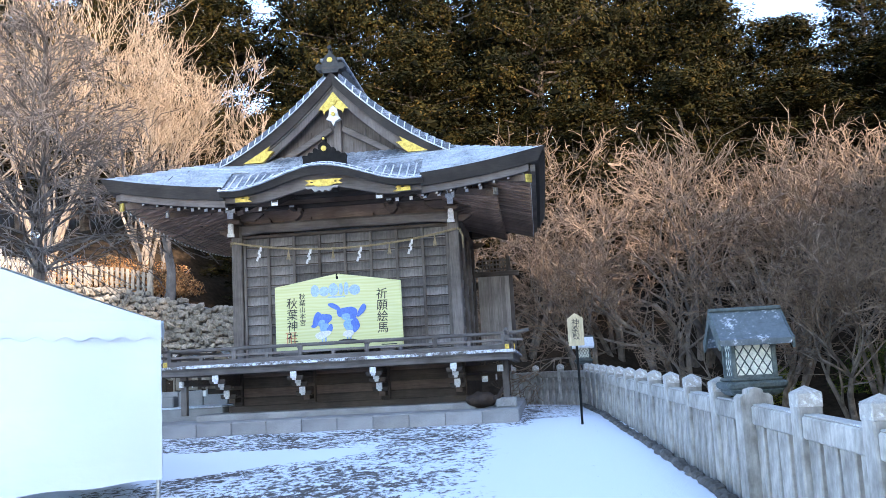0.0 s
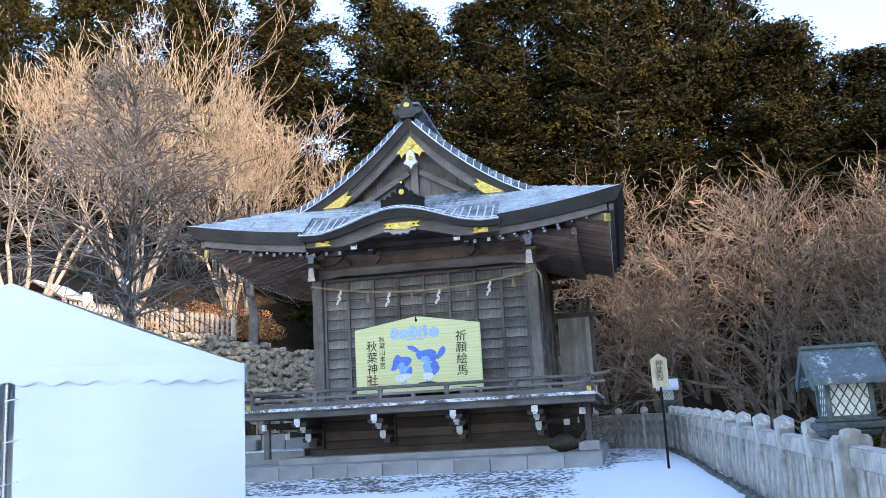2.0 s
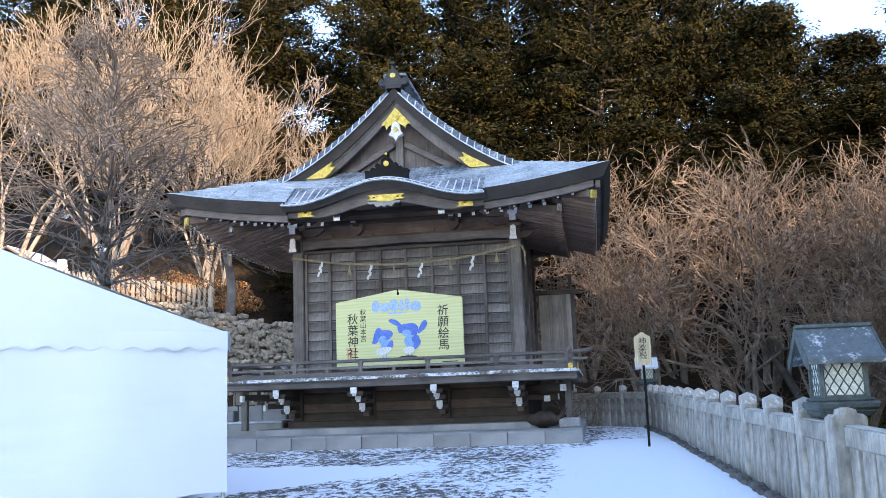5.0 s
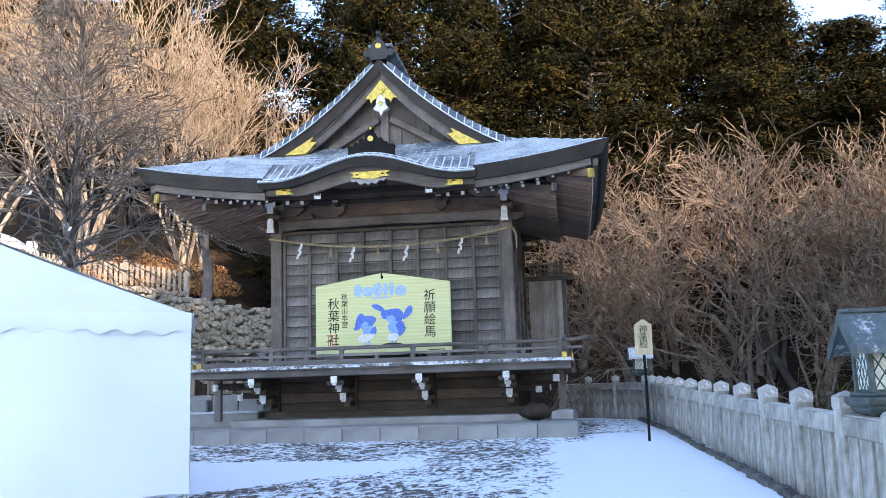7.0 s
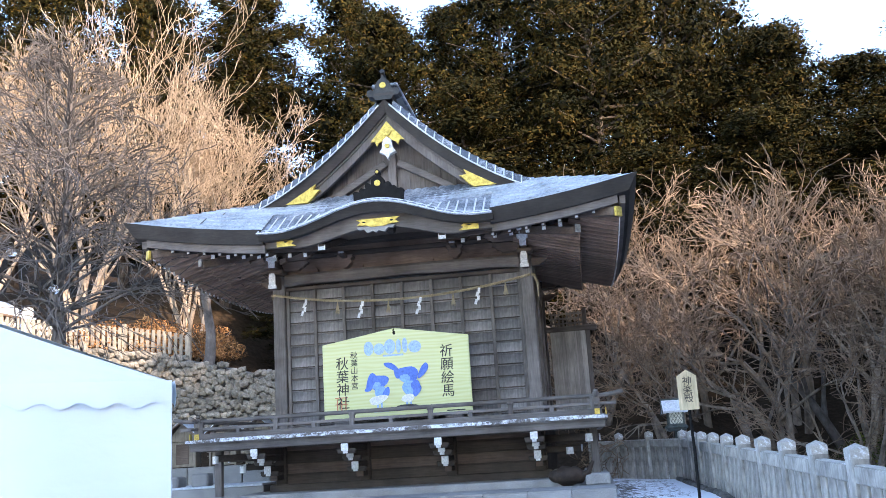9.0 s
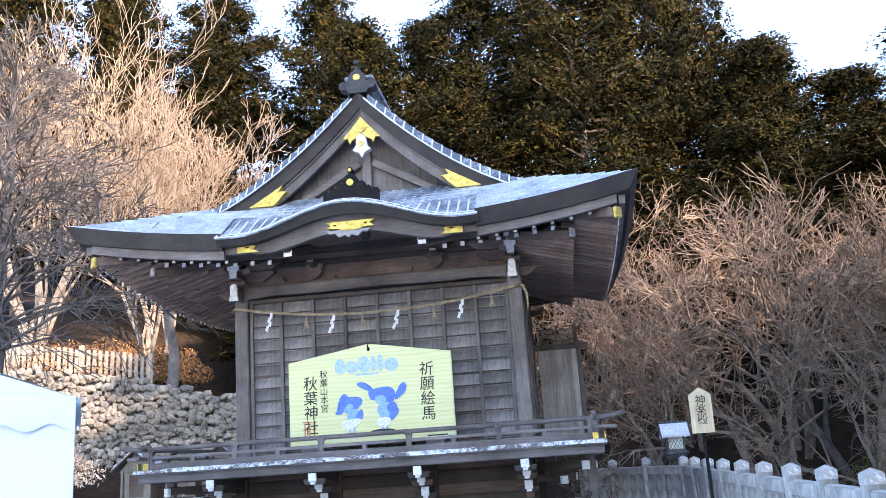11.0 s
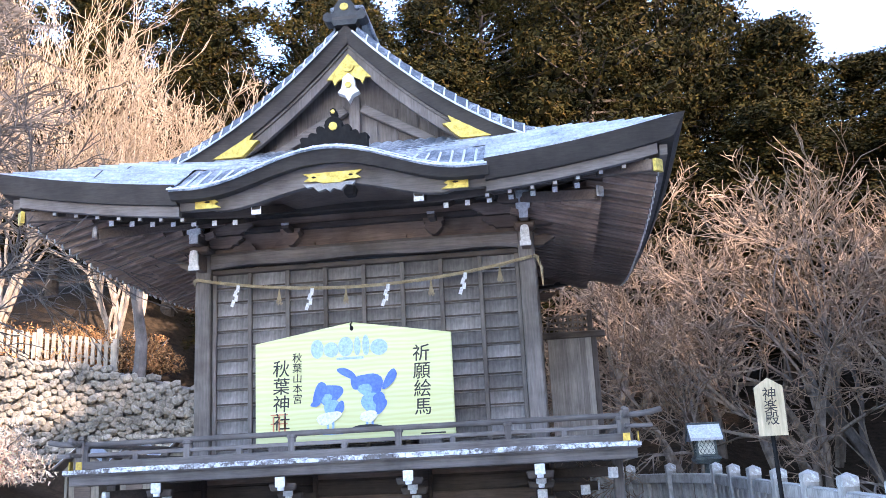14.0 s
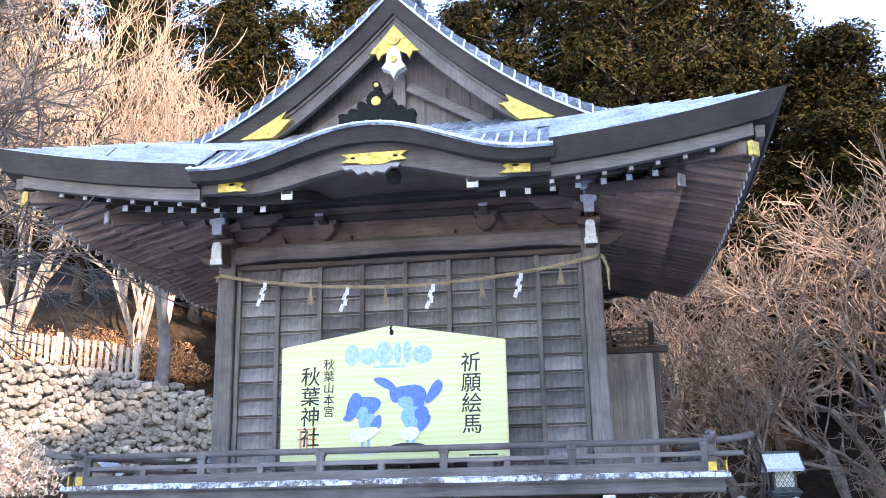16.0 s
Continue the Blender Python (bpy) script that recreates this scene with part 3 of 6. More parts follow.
    # gilt plates on the curved board
    o = [(-0.34, 5.45), (0.42, 5.45), (0.34, 5.40), (0.41, 5.35), (0.24, 5.34), (0.16, 5.31), (-0.08, 5.31), (-0.16, 5.34), (-0.33, 5.35), (-0.26, 5.40)]
    g = part("gilt_fitting", plate([(CX + x, z) for x, z in o], 17.945, 17.975), GOLD, roof, "gilt middle fitting")
    for sx in (-1, 1):
        part("fitting_hole", plate([(CX + 0.04 + sx * (0.24 + 0.03 * math.cos(a)), 5.395 + 0.014 * math.sin(a)) for a in [math.pi / 4 * i for i in range(8)]], 17.940, 17.946), BLACK, roof)
        o = [(1.42, 5.265), (1.76, 5.265), (1.76, 5.105), (1.42, 5.105), (1.51, 5.155), (1.46, 5.185), (1.51, 5.215)]
        part("gilt_fitting", plate([(CX + sx * x, z) for x, z in o], 17.945, 17.975), GOLD, roof, "gilt side fitting")
        part("fitting_hole", plate([(CX + sx * (1.60 + 0.04 * math.cos(a)), 5.185 + 0.014 * math.sin(a)) for a in [math.pi / 4 * i for i in range(8)]], 17.940, 17.946), BLACK, roof)
        turn = Matrix.Rotation(sx * radians(45), 3, 'Z')
        part("hip_rafter", box((CX + sx * 3.10, 18.82, 5.42), (0.12, 2.7, 0.14), 0.01, turn @ Matrix.Rotation(radians(11), 3, 'X')), WOOD_BROWN, roof, "brown hip rafter")
        part("rafter_cap", box((CX + sx * 4.07, 17.86, 5.15), (0.135, 0.05, 0.16), 0.005, turn), GOLD, roof, "gilt rafter cap")
        part("hip_rafter", box((CX + sx * 2.72, 19.20, 5.26), (0.12, 1.9, 0.14), 0.01, turn @ Matrix.Rotation(radians(13), 3, 'X')), WOOD_BROWN, roof, "brown hip rafter")
        part("rafter_cap", box((CX + sx * 3.40, 18.52, 5.08), (0.12, 0.03, 0.14), 0.005, turn), PALE_PAINT, roof, "faded painted rafter end")
    o = [(0.34, 5.32), (0.30, 5.27), (0.22, 5.28), (0.15, 5.21), (0.05, 5.24), (0, 5.20)]
    o = [(CX - x, z) for x, z in o] + [(CX + x, z) for x, z in reversed(o[:-1])]
    part("carved_drop", plate(o, 17.96, 18.02), STONE, roof, "pale carved drop under the curved gable")

    # soffit and rafters
    def soffit_front(u, v):
        x = (-1 + 2 * u) * (HX - 0.30 - v * 1.75)
        return (CX + x, front_y(x / HX) + 0.30 + v * (PF + 0.35 - front_y(x / HX) - 0.30), roof_h(0) - 0.24 + lift(x, YC) * (1 - v) + 0.55 * v + 0.40 * (0.5 + 0.5 * math.cos(math.pi * min(1, abs(x) / 1.9))) * (1 - v))

    part("soffit", grid(soffit_front, 40, 8), WOOD_BROWN, roof)
    for side in (-1, 1):
        def soffit_side(u, v, side=side):
            y = YC + 0.3 + u * (YB - YC - 0.6)
            yy = y + (PF - YC - 0.3) * v * (1 - 2 * u)
            return (CX + side * (HX - 0.28 - v * (HX - PW - 0.18)), yy, roof_h(0) - 0.27 + lift(HX, y) * (1 - v) + 0.30 * v)
        part("soffit", grid(soffit_side, 30, 6), SOFFIT, roof)
        fly = data_of("rafter", box((0, 0, 0), (1.0, 0.075, 0.075)), SOFFIT)
        base = data_of("rafter", box((0, 0, 0), (1.25, 0.085, 0.09)), SOFFIT)
        tip = data_of("rafter_end", box((0, 0, 0), (0.012, 0.079, 0.079)), WHITE_PAINT)
        for i in range(38):
            y = YC + 0.35 + i * (YB - YC - 0.7) / 37
            up = lift(HX, y)
            z = roof_h(0) - 0.36 + up
            room = min(y - YC, YB - y) - 0.32
            if room < 0.12:
                continue
            ln = min(1.0, room)
            part("rafter", fly, None, roof, at=pose(CX + side * (HX - 0.28 - ln / 2), y, z - 0.058 + 0.13 * ln, 0, side * 15, 0) @ Matrix.Diagonal((ln, 1, 1, 1)))
            part("rafter_end", tip, None, roof, at=pose(CX + side * (HX - 0.275), y, z - 0.06, 0, 0, 0))
            if room > 0.72:
                ln = min(1.25, room - 0.55)
                part("rafter", base, None, roof, at=pose(CX + side * (HX - 0.95 - ln / 2), y, z - 0.045 - up * 0.3 + 0.13 * ln, 0, side * 15, 0) @ Matrix.Diagonal((ln / 1.25, 1, 1, 1)))
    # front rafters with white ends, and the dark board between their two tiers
    # front rafters take the dark wood: eave shade is put into their colour
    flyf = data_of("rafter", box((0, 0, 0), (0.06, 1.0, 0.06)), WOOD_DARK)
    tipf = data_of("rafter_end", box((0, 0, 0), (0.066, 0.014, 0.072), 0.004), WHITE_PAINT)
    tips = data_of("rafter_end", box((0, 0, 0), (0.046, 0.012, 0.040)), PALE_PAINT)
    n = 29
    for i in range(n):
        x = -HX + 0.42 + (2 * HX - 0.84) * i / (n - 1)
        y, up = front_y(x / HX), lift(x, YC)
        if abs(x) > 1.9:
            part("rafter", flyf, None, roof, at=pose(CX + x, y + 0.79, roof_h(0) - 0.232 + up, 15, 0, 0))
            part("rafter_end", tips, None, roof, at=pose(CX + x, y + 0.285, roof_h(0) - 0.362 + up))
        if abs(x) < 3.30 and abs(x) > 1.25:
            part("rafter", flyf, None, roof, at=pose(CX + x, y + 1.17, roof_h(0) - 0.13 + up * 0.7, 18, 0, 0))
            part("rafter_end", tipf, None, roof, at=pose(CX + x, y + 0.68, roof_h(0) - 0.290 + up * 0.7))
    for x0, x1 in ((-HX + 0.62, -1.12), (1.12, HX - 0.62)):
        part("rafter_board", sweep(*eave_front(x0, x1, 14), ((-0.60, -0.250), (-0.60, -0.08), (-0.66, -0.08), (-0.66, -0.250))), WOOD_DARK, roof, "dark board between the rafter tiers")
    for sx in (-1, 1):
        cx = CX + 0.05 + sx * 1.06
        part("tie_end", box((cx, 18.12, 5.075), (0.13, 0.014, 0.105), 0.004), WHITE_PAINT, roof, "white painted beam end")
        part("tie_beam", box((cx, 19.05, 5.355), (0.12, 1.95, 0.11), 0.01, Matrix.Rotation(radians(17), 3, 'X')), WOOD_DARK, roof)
        part("eave_purlin", box((CX + sx * 2.45, 19.15, 5.46), (2.6, 0.10, 0.10), 0.01), WOOD_DARK, roof)
    part("hanging_block", box((CX + 0.10, 18.75, 5.42), (0.13, 0.16, 0.13), 0.02, None, 1.35), WOOD_DARK, roof)
    roof.matrix_basis = Matrix.Translation((0, 0, 0.025))


build_roof()


def build_body():
    # posts
    pw = 0.235
    posts = [-PW + pw / 2, PW - pw / 2]
    for x in posts:
        for y in (PF + pw / 2, PB - pw / 2):
            part("post", box((CX + x, y, (DECK + 5.0) / 2), (pw, pw, 5.0 - DECK), 0.018), WOOD, hall, "weathered square corner post")
    for sx in (-1, 1):
        for k in (1, 2):
            part("post", box((CX + sx * (PW - pw / 2), PF + pw / 2 + (PB - PF - pw) * k / 3, (DECK + 5.0) / 2), (pw, pw, 5.0 - DECK), 0.018), WOOD, hall, "weathered square side post")
    # front wall: lapped boards between battens
    wall = part("front_wall", box((CX, PF + 0.20, (DECK + 4.7) / 2), (2 * PW - 2 * pw, 0.05, 4.7 - DECK)), WOOD_DARK, hall, "lapped grey boards between upright battens")
    inner = 2 * (PW - pw)
    bay = inner / 8
    rows = 13
    hh = (4.70 - DECK) / rows
    board = data_of("board", box((0, 0, 0), (bay - 0.012, 0.022, hh + 0.03)), SIDING)
    for i in range(8):
        for j in range(rows):
            x = -inner / 2 + bay * (i + 0.5)
            part("board", board, None, wall, at=pose(CX + x, PF + 0.145 + random.uniform(-0.004, 0.004), DECK + hh * (j + 0.5) + random.uniform(-0.006, 0.006), -7, random.uniform(-0.4, 0.4), 0))
            # dark strip stands in for the shadow line under each lap
            part("lap_strip", box((CX + x, PF + 0.112, DECK + hh * j + 0.012), (bay - 0.02, 0.014, 0.022)), WOOD_DARK, wall)
        if i:
            part("batten", box((CX - inner / 2 + bay * i, PF + 0.105, (DECK + 4.7) / 2), (0.062, 0.055, 4.7 - DECK), 0.006), WOOD, wall)
    for sx in (-1, 1):
        part("batten", box((CX + sx * (inner / 2 - 0.035), PF + 0.105, (DECK + 4.7) / 2), (0.06, 0.055, 4.7 - DECK), 0.006), WOOD, wall)
        sw = part("side_wall", box((CX + sx * (PW - 0.12), (PF + PB) / 2, (DECK + 4.7) / 2), (0.05, PB - PF - 0.3, 4.7 - DECK)), WOOD_DARK, hall)
        for j in range(rows):
            part("board", box((CX + sx * (PW - 0.08), (PF + PB) / 2, DECK + hh * (j + 0.5)), (0.022, PB - PF - 0.4, hh + 0.02), 0, Matrix.Rotation(sx * 0.09, 3, 'Y')), SIDING, sw)
    part("back_wall", box((CX, PB - 0.1, (DECK + 4.7) / 2), (2 * PW - 2 * pw, 0.05, 4.7 - DECK)), WOOD_DARK, hall)
    # head beams and the dark frieze above them
    part("head_rail", box((CX, PF + 0.115, 4.735), (inner, 0.12, 0.07), 0.01), WOOD_DARK, hall)
    bm = bmesh.new()                                    # rainbow beam: hollowed along its underside
    rings = []
    for i in range(31):
        x = -inner / 2 + inner * i / 30
        t = abs(x) / (inner / 2)
        zb = 4.765 + 0.055 * (1 - max(0.0, (t - 0.72) / 0.28) ** 1.5) + 0.012 * math.cos(3 * x)
        zt = 5.035 - 0.02 * t * t
        rings.append([(CX + x, PF + 0.22, zb), (CX + x, PF + 0.03, zb), (CX + x, PF - 0.01, zb + 0.05), (CX + x, PF - 0.01, zt - 0.05), (CX + x, PF + 0.03, zt), (CX + x, PF + 0.22, zt)])
    add_ring_loft(bm, rings)
    part("head_beam", bm, WOOD_H, hall, "broad weathered head beam", smooth=False)
    part("frieze_board", box((CX, PF + 0.22, 5.45), (inner + 0.2, 0.06, 0.90)), WOOD_BROWN, hall)
    part("frieze_rail", box((CX, PF + 0.12, 5.355), (inner + 0.3, 0.10, 0.09), 0.015), WOOD_DARK, hall)
    part("wall_plate", box((CX, PF + 0.06, 5.60), (inner + 0.8, 0.20, 0.17), 0.02), WOOD_DARK, hall)
    for k in range(5):                                  # broad carved boards with curling lower ends
        x = (-1.98, -1.02, 0.0, 1.02, 1.98)[k]
        w = (0.72, 0.60, 1.30, 0.60, 0.72)[k]
        o = []
        for i in range(25):
            t = i / 24
            z = 5.065 + 0.05 * abs(math.sin(3.0 * math.pi * t + k)) + 0.10 * math.sin(math.pi * t) ** 0.5 + (0.05 * math.exp(-((t - 0.5) / 0.10) ** 2) if k == 2 else 0)
            o.append((CX + x + (t - 0.5) * w, z))
        part("carving", plate(o + [(CX + x + w / 2, 5.03), (CX + x - w / 2, 5.03)], PF + 0.10, PF + 0.19), WOOD_BROWN, hall, "carved cloud panel")
    for sx in (-1, 1):
        part("side_beam", box((CX + sx * (PW - 0.11), (PF + PB) / 2, 4.87), (0.20, PB - PF - 0.3, 0.21), 0.02), WOOD_H, hall)
        part("side_frieze", box((CX + sx * (PW - 0.13), (PF + PB) / 2, 5.25), (0.06, PB - PF - 0.2, 0.66)), WOOD_BROWN, hall)
        # carved frog-leg struts with projecting stubs
        cx = CX + 0.02 + sx * 1.06
        o = [(0.15, 5.29), (0.15, 5.24), (0.11, 5.22), (0.13, 5.15), (0.09, 5.10), (0.03, 5.045)]
        o = [(cx + a, c) for a, c in o] + [(cx - a, c) for a, c in reversed(o)]
        part("strut", plate(o, PF - 0.06, PF + 0.16), WOOD_BROWN, hall, "carved bracket strut")
        part("strut_arm", box((cx, PF - 0.10, 5.265), (0.11, 0.46, 0.085), 0.012), WOOD_DARK, hall)
        part("strut_end", box((cx, PF - 0.335, 5.288), (0.112, 0.02, 0.035), 0.004), PALE_PAINT, hall, "faded white stub end")
    # white-tipped bracket arms on the corner posts
    for sx in (-1, 1):
        bx = CX + sx * (PW - pw / 2)
        nose = [(0.0, 0.145), (0.045, 0.135), (0.062, 0.08), (0.062, -0.07), (0.078, -0.095), (0.078, -0.15), (-0.078, -0.15), (-0.078, -0.095), (-0.062, -0.07), (-0.062, 0.08), (-0.045, 0.135)]
        part("bracket_arm", box((bx, 19.72, 4.85), (0.12, 0.40, 0.24), 0.012), WOOD_BROWN, hall)
        part("bracket_end", plate([(bx + a, 4.85 + c) for a, c in nose], 19.48, 19.52), WHITE_PAINT, hall, "white painted bracket nose")
        tee = [(0.10, 0.11), (0.10, 0.04), (0.065, 0.02), (0.06, -0.105), (-0.06, -0.105), (-0.065, 0.02), (-0.10, 0.04), (-0.10, 0.11)]
        part("bracket_arm", box((bx, 19.70, 5.20), (0.12, 0.42, 0.19), 0.012), WOOD_BROWN, hall)
        part("bracket_end", plate([(bx + a, 5.20 + c) for a, c in tee], 19.46, 19.50), WHITE_PAINT, hall, "white painted stepped bracket end")
        part("bracket_block", box((bx, 19.56, 5.345), (0.12, 0.16, 0.075), 0.012), PALE_PAINT, hall, "greyed bracket block")
        part("bracket_block", box((bx, 19.58, 5.44), (0.18, 0.26, 0.11), 0.015, None, 1.12), PALE_PAINT, hall, "greyed bracket block")
        part("bracket_block", box((bx, PF - 0.02, 5.05), (0.27, 0.30, 0.09), 0.02, None, 1.15), WOOD_BROWN, hall)
        for z, r, f in ((4.85, 0.30, 0.8), (5.17, 0.44, 1.0), (5.36, 0.58, 0.9)):
            o = [(0, 0.09), (r, 0.09), (r + 0.02, 0.05), (r - 0.01, 0.03), (r - 0.05, 0.005), (r - 0.06, -0.035), (r - 0.11, -0.04), (r - 0.15, -0.085), (0, -0.09)]
            for y0, y1 in ((PF + 0.02, PF + 0.15), (PB - 0.17, PB - 0.05)):
                part("bracket_arm", plate([(CX + sx * (PW + a - 0.02), z + c * f) for a, c in o], y0, y1), WOOD_BROWN, hall, "carved side bracket arm")
            if z > 5:
                part("bracket_arm", plate([(CX + sx * (PW - pw - a * 1.1 + 0.02), z + c * f) for a, c in o], PF + 0.0, PF + 0.12), WOOD_BROWN, hall, "carved bracket arm along the frieze")


build_body()


VX, VY = 3.60, 18.32         # veranda: half width and front edge


def build_veranda():
    deck = part("veranda_deck", box((CX, (VY + PB) / 2, DECK - 0.035), (2 * VX - 0.02, PB - VY - 0.02, 0.03)), WOOD_H, hall, "weathered veranda deck with frosted board ends")
    n = 46
    for i in range(n):
        w = 2 * VX / n
        part("deck_board", box((CX - VX + w * (i + 0.5), (VY + PF) / 2 - 0.02 + random.uniform(-0.008, 0.008), DECK - 0.005 + random.uniform(-0.003, 0.003)), (w - 0.006, PF - VY, 0.05), 0.004), DECKW, deck)
    for sx in (-1, 1):
        for i in range(24):
            w = (PB - PF) / 24
            part("deck_board", box((CX + sx * (PW + VX) / 2, PF + w * (i + 0.5), DECK - 0.005), (VX - PW, w - 0.006, 0.05), 0.004), DECKW, deck)
    part("edge_beam", box((CX, VY + 0.13, DECK - 0.105), (2 * VX - 0.1, 0.13, 0.14), 0.012), WOOD_H, hall, "grey veranda edge beam")
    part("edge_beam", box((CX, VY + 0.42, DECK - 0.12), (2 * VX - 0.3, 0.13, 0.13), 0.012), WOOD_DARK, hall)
    for sx in (-1, 1):
        part("edge_beam", box((CX + sx * (VX - 0.13), (VY + PB) / 2 + 0.15, DECK - 0.11), (0.13, PB - VY - 0.4, 0.14), 0.012), WOOD_H, hall)
    # railing
    rail = part("railing", box((CX, VY + 0.16, DECK + 0.075), (2 * VX - 0.16, 0.085, 0.10), 0.01), WOOD_H, hall, "low weathered railing with three rails")
    part("middle_rail", box((CX, VY + 0.16, DECK + 0.205), (2 * VX + 0.32, 0.065, 0.05), 0.008), WOOD_H, rail)
    ends = [(-VX - 0.28, 0.055), (-VX - 0.12, 0.02), (-VX + 0.1, 0.0), (VX - 0.1, 0.0), (VX + 0.12, 0.02), (VX + 0.28, 0.055)]
    part("top_rail", tube([(CX + x, VY + 0.16, DECK + 0.335 + u) for x, u in ends], [0.036, 0.038, 0.036, 0.036, 0.038, 0.036], 10), WOOD_H, rail, smooth=True)
    part("snow", box((CX + 0.2, VY + 0.09, DECK + 0.027), (2 * VX - 0.5, 0.05, 0.012), 0.004), DECKW, rail)
    k = 10
    for i in range(k + 1):
        x = -VX + 0.22 + (2 * VX - 0.44) * i / k
        tall = i % 2 == 0
        part("rail_post", box((CX + x, VY + 0.16, DECK + (0.165 if tall else 0.12)), (0.085 if tall else 0.075, 0.075, 0.33 if tall else 0.16), 0.008), WOOD, rail)
        if tall:
            part("post_cap", box((CX + x, VY + 0.16, DECK + 0.30), (0.11, 0.09, 0.045), 0.01), WOOD, rail)
    for sx in (-1, 1):
        x = CX + sx * (VX - 0.16)
        part("side_rail", box((x, (VY + PB) / 2 + 0.1, DECK + 0.075), (0.085, PB - VY - 0.3, 0.10), 0.01), WOOD_H, rail)
        part("side_rail", box((x, (VY + PB) / 2 - 0.15, DECK + 0.205), (0.065, PB - VY + 0.1, 0.05), 0.008), WOOD_H, rail)
        part("side_rail", tube([(x, VY - 0.14, DECK + 0.385), (x, VY + 0.05, DECK + 0.34), (x, VY + 0.3, DECK + 0.335), (x, PB - 0.1, DECK + 0.335)], 0.036, 10), WOOD_H, rail, smooth=True)
        for i in range(1, 8):
            part("rail_post", box((x, VY + 0.16 + 0.66 * i, DECK + (0.165 if i % 2 == 0 else 0.12)), (0.075, 0.08, 0.33 if i % 2 == 0 else 0.16), 0.008), WOOD, rail)
        part("corner_post", box((x, VY + 0.16, DECK + 0.19), (0.11, 0.11, 0.40), 0.01), WOOD, rail)
        part("corner_cap", box((x, VY + 0.105, DECK + 0.075), (0.085, 0.02, 0.10), 0.005), GOLD, rail, "gilt railing shoe")
        part("corner_cap", box((CX + sx * (VX - 0.02), VY + 0.16, DECK + 0.075), (0.02, 0.09, 0.12), 0.005), GOLD, rail, "gilt railing shoe")
        part("post_knob", box((x, VY + 0.16, DECK + 0.415), (0.075, 0.075, 0.06), 0.02), WOOD, rail)
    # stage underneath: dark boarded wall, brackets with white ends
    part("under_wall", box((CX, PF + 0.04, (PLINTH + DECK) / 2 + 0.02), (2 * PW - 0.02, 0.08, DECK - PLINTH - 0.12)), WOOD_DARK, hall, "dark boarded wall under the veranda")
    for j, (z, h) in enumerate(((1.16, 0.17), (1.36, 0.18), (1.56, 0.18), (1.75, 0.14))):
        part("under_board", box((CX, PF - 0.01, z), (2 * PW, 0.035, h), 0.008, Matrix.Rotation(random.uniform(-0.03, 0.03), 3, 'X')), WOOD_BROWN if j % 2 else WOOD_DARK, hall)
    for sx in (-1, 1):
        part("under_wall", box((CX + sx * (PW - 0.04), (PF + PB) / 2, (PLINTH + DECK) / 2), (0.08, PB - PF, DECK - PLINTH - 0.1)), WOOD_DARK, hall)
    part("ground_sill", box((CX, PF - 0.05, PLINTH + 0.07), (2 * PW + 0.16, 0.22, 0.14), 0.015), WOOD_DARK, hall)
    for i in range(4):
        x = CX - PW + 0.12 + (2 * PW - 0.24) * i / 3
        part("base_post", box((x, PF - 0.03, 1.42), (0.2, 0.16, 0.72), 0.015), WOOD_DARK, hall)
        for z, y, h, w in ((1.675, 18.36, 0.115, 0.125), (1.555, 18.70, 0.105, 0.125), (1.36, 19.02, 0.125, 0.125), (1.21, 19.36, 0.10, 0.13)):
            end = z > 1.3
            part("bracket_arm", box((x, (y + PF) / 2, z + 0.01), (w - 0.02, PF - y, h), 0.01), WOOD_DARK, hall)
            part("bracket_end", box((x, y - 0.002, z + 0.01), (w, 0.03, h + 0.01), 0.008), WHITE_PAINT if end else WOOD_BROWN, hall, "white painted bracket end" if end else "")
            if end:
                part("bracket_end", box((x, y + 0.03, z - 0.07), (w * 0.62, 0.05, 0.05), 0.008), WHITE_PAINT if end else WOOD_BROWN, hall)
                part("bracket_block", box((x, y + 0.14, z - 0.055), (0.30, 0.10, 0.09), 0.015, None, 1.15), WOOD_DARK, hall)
    # corner brackets pointing sideways, and outer posts
    for sx in (-1, 1):
        for z, r, in ((1.60, 0.95), (1.43, 0.62)):
            part("bracket_arm", box((CX + sx * (PW + r / 2), PF + 0.1, z), (r, 0.11, 0.12), 0.01), WOOD_DARK, hall)
            part("bracket_end", box((CX + sx * (PW + r), PF + 0.1, z), (0.03, 0.125, 0.125), 0.008), WHITE_PAINT, hall, "white painted bracket end")
        part("bracket_arm", box((CX + sx * (PW + 0.40), PF - 0.55, 1.62), (0.11, 1.25, 0.12), 0.01, Matrix.Rotation(sx * radians(38), 3, 'Z')), WOOD_DARK, hall)
        part("bracket_end", box((CX + sx * (PW + 0.76), PF - 1.04, 1.60), (0.12, 0.06, 0.13), 0.008, Matrix.Rotation(sx * radians(38), 3, 'Z')), WHITE_PAINT, hall, "white painted bracket end")
        part("bracket_end", box((CX + sx * (PW + 0.42), PF - 0.62, 1.40), (0.12, 0.06, 0.12), 0.008, Matrix.Rotation(sx * radians(38), 3, 'Z')), WHITE_PAINT, hall, "white painted bracket end")
        part("outer_post", box((CX + sx * (VX - 0.25), 19.2, (PLINTH + DECK) / 2 - 0.05), (0.13, 0.13, DECK - PLINTH - 0.1), 0.012), WOOD, hall)
    # screen at the back end of each side veranda
    for sx in (-1, 1):
        x0, x1, y = PW + 0.08, VX - 0.20, PB - 0.25
        mid = CX + sx * (x0 + x1) / 2
        scr = part("side_screen", box((mid, y, 2.98), (x1 - x0, 0.05, 2.05)), PALE_BOARD, hall, "tall grey board screen with lattice transom")
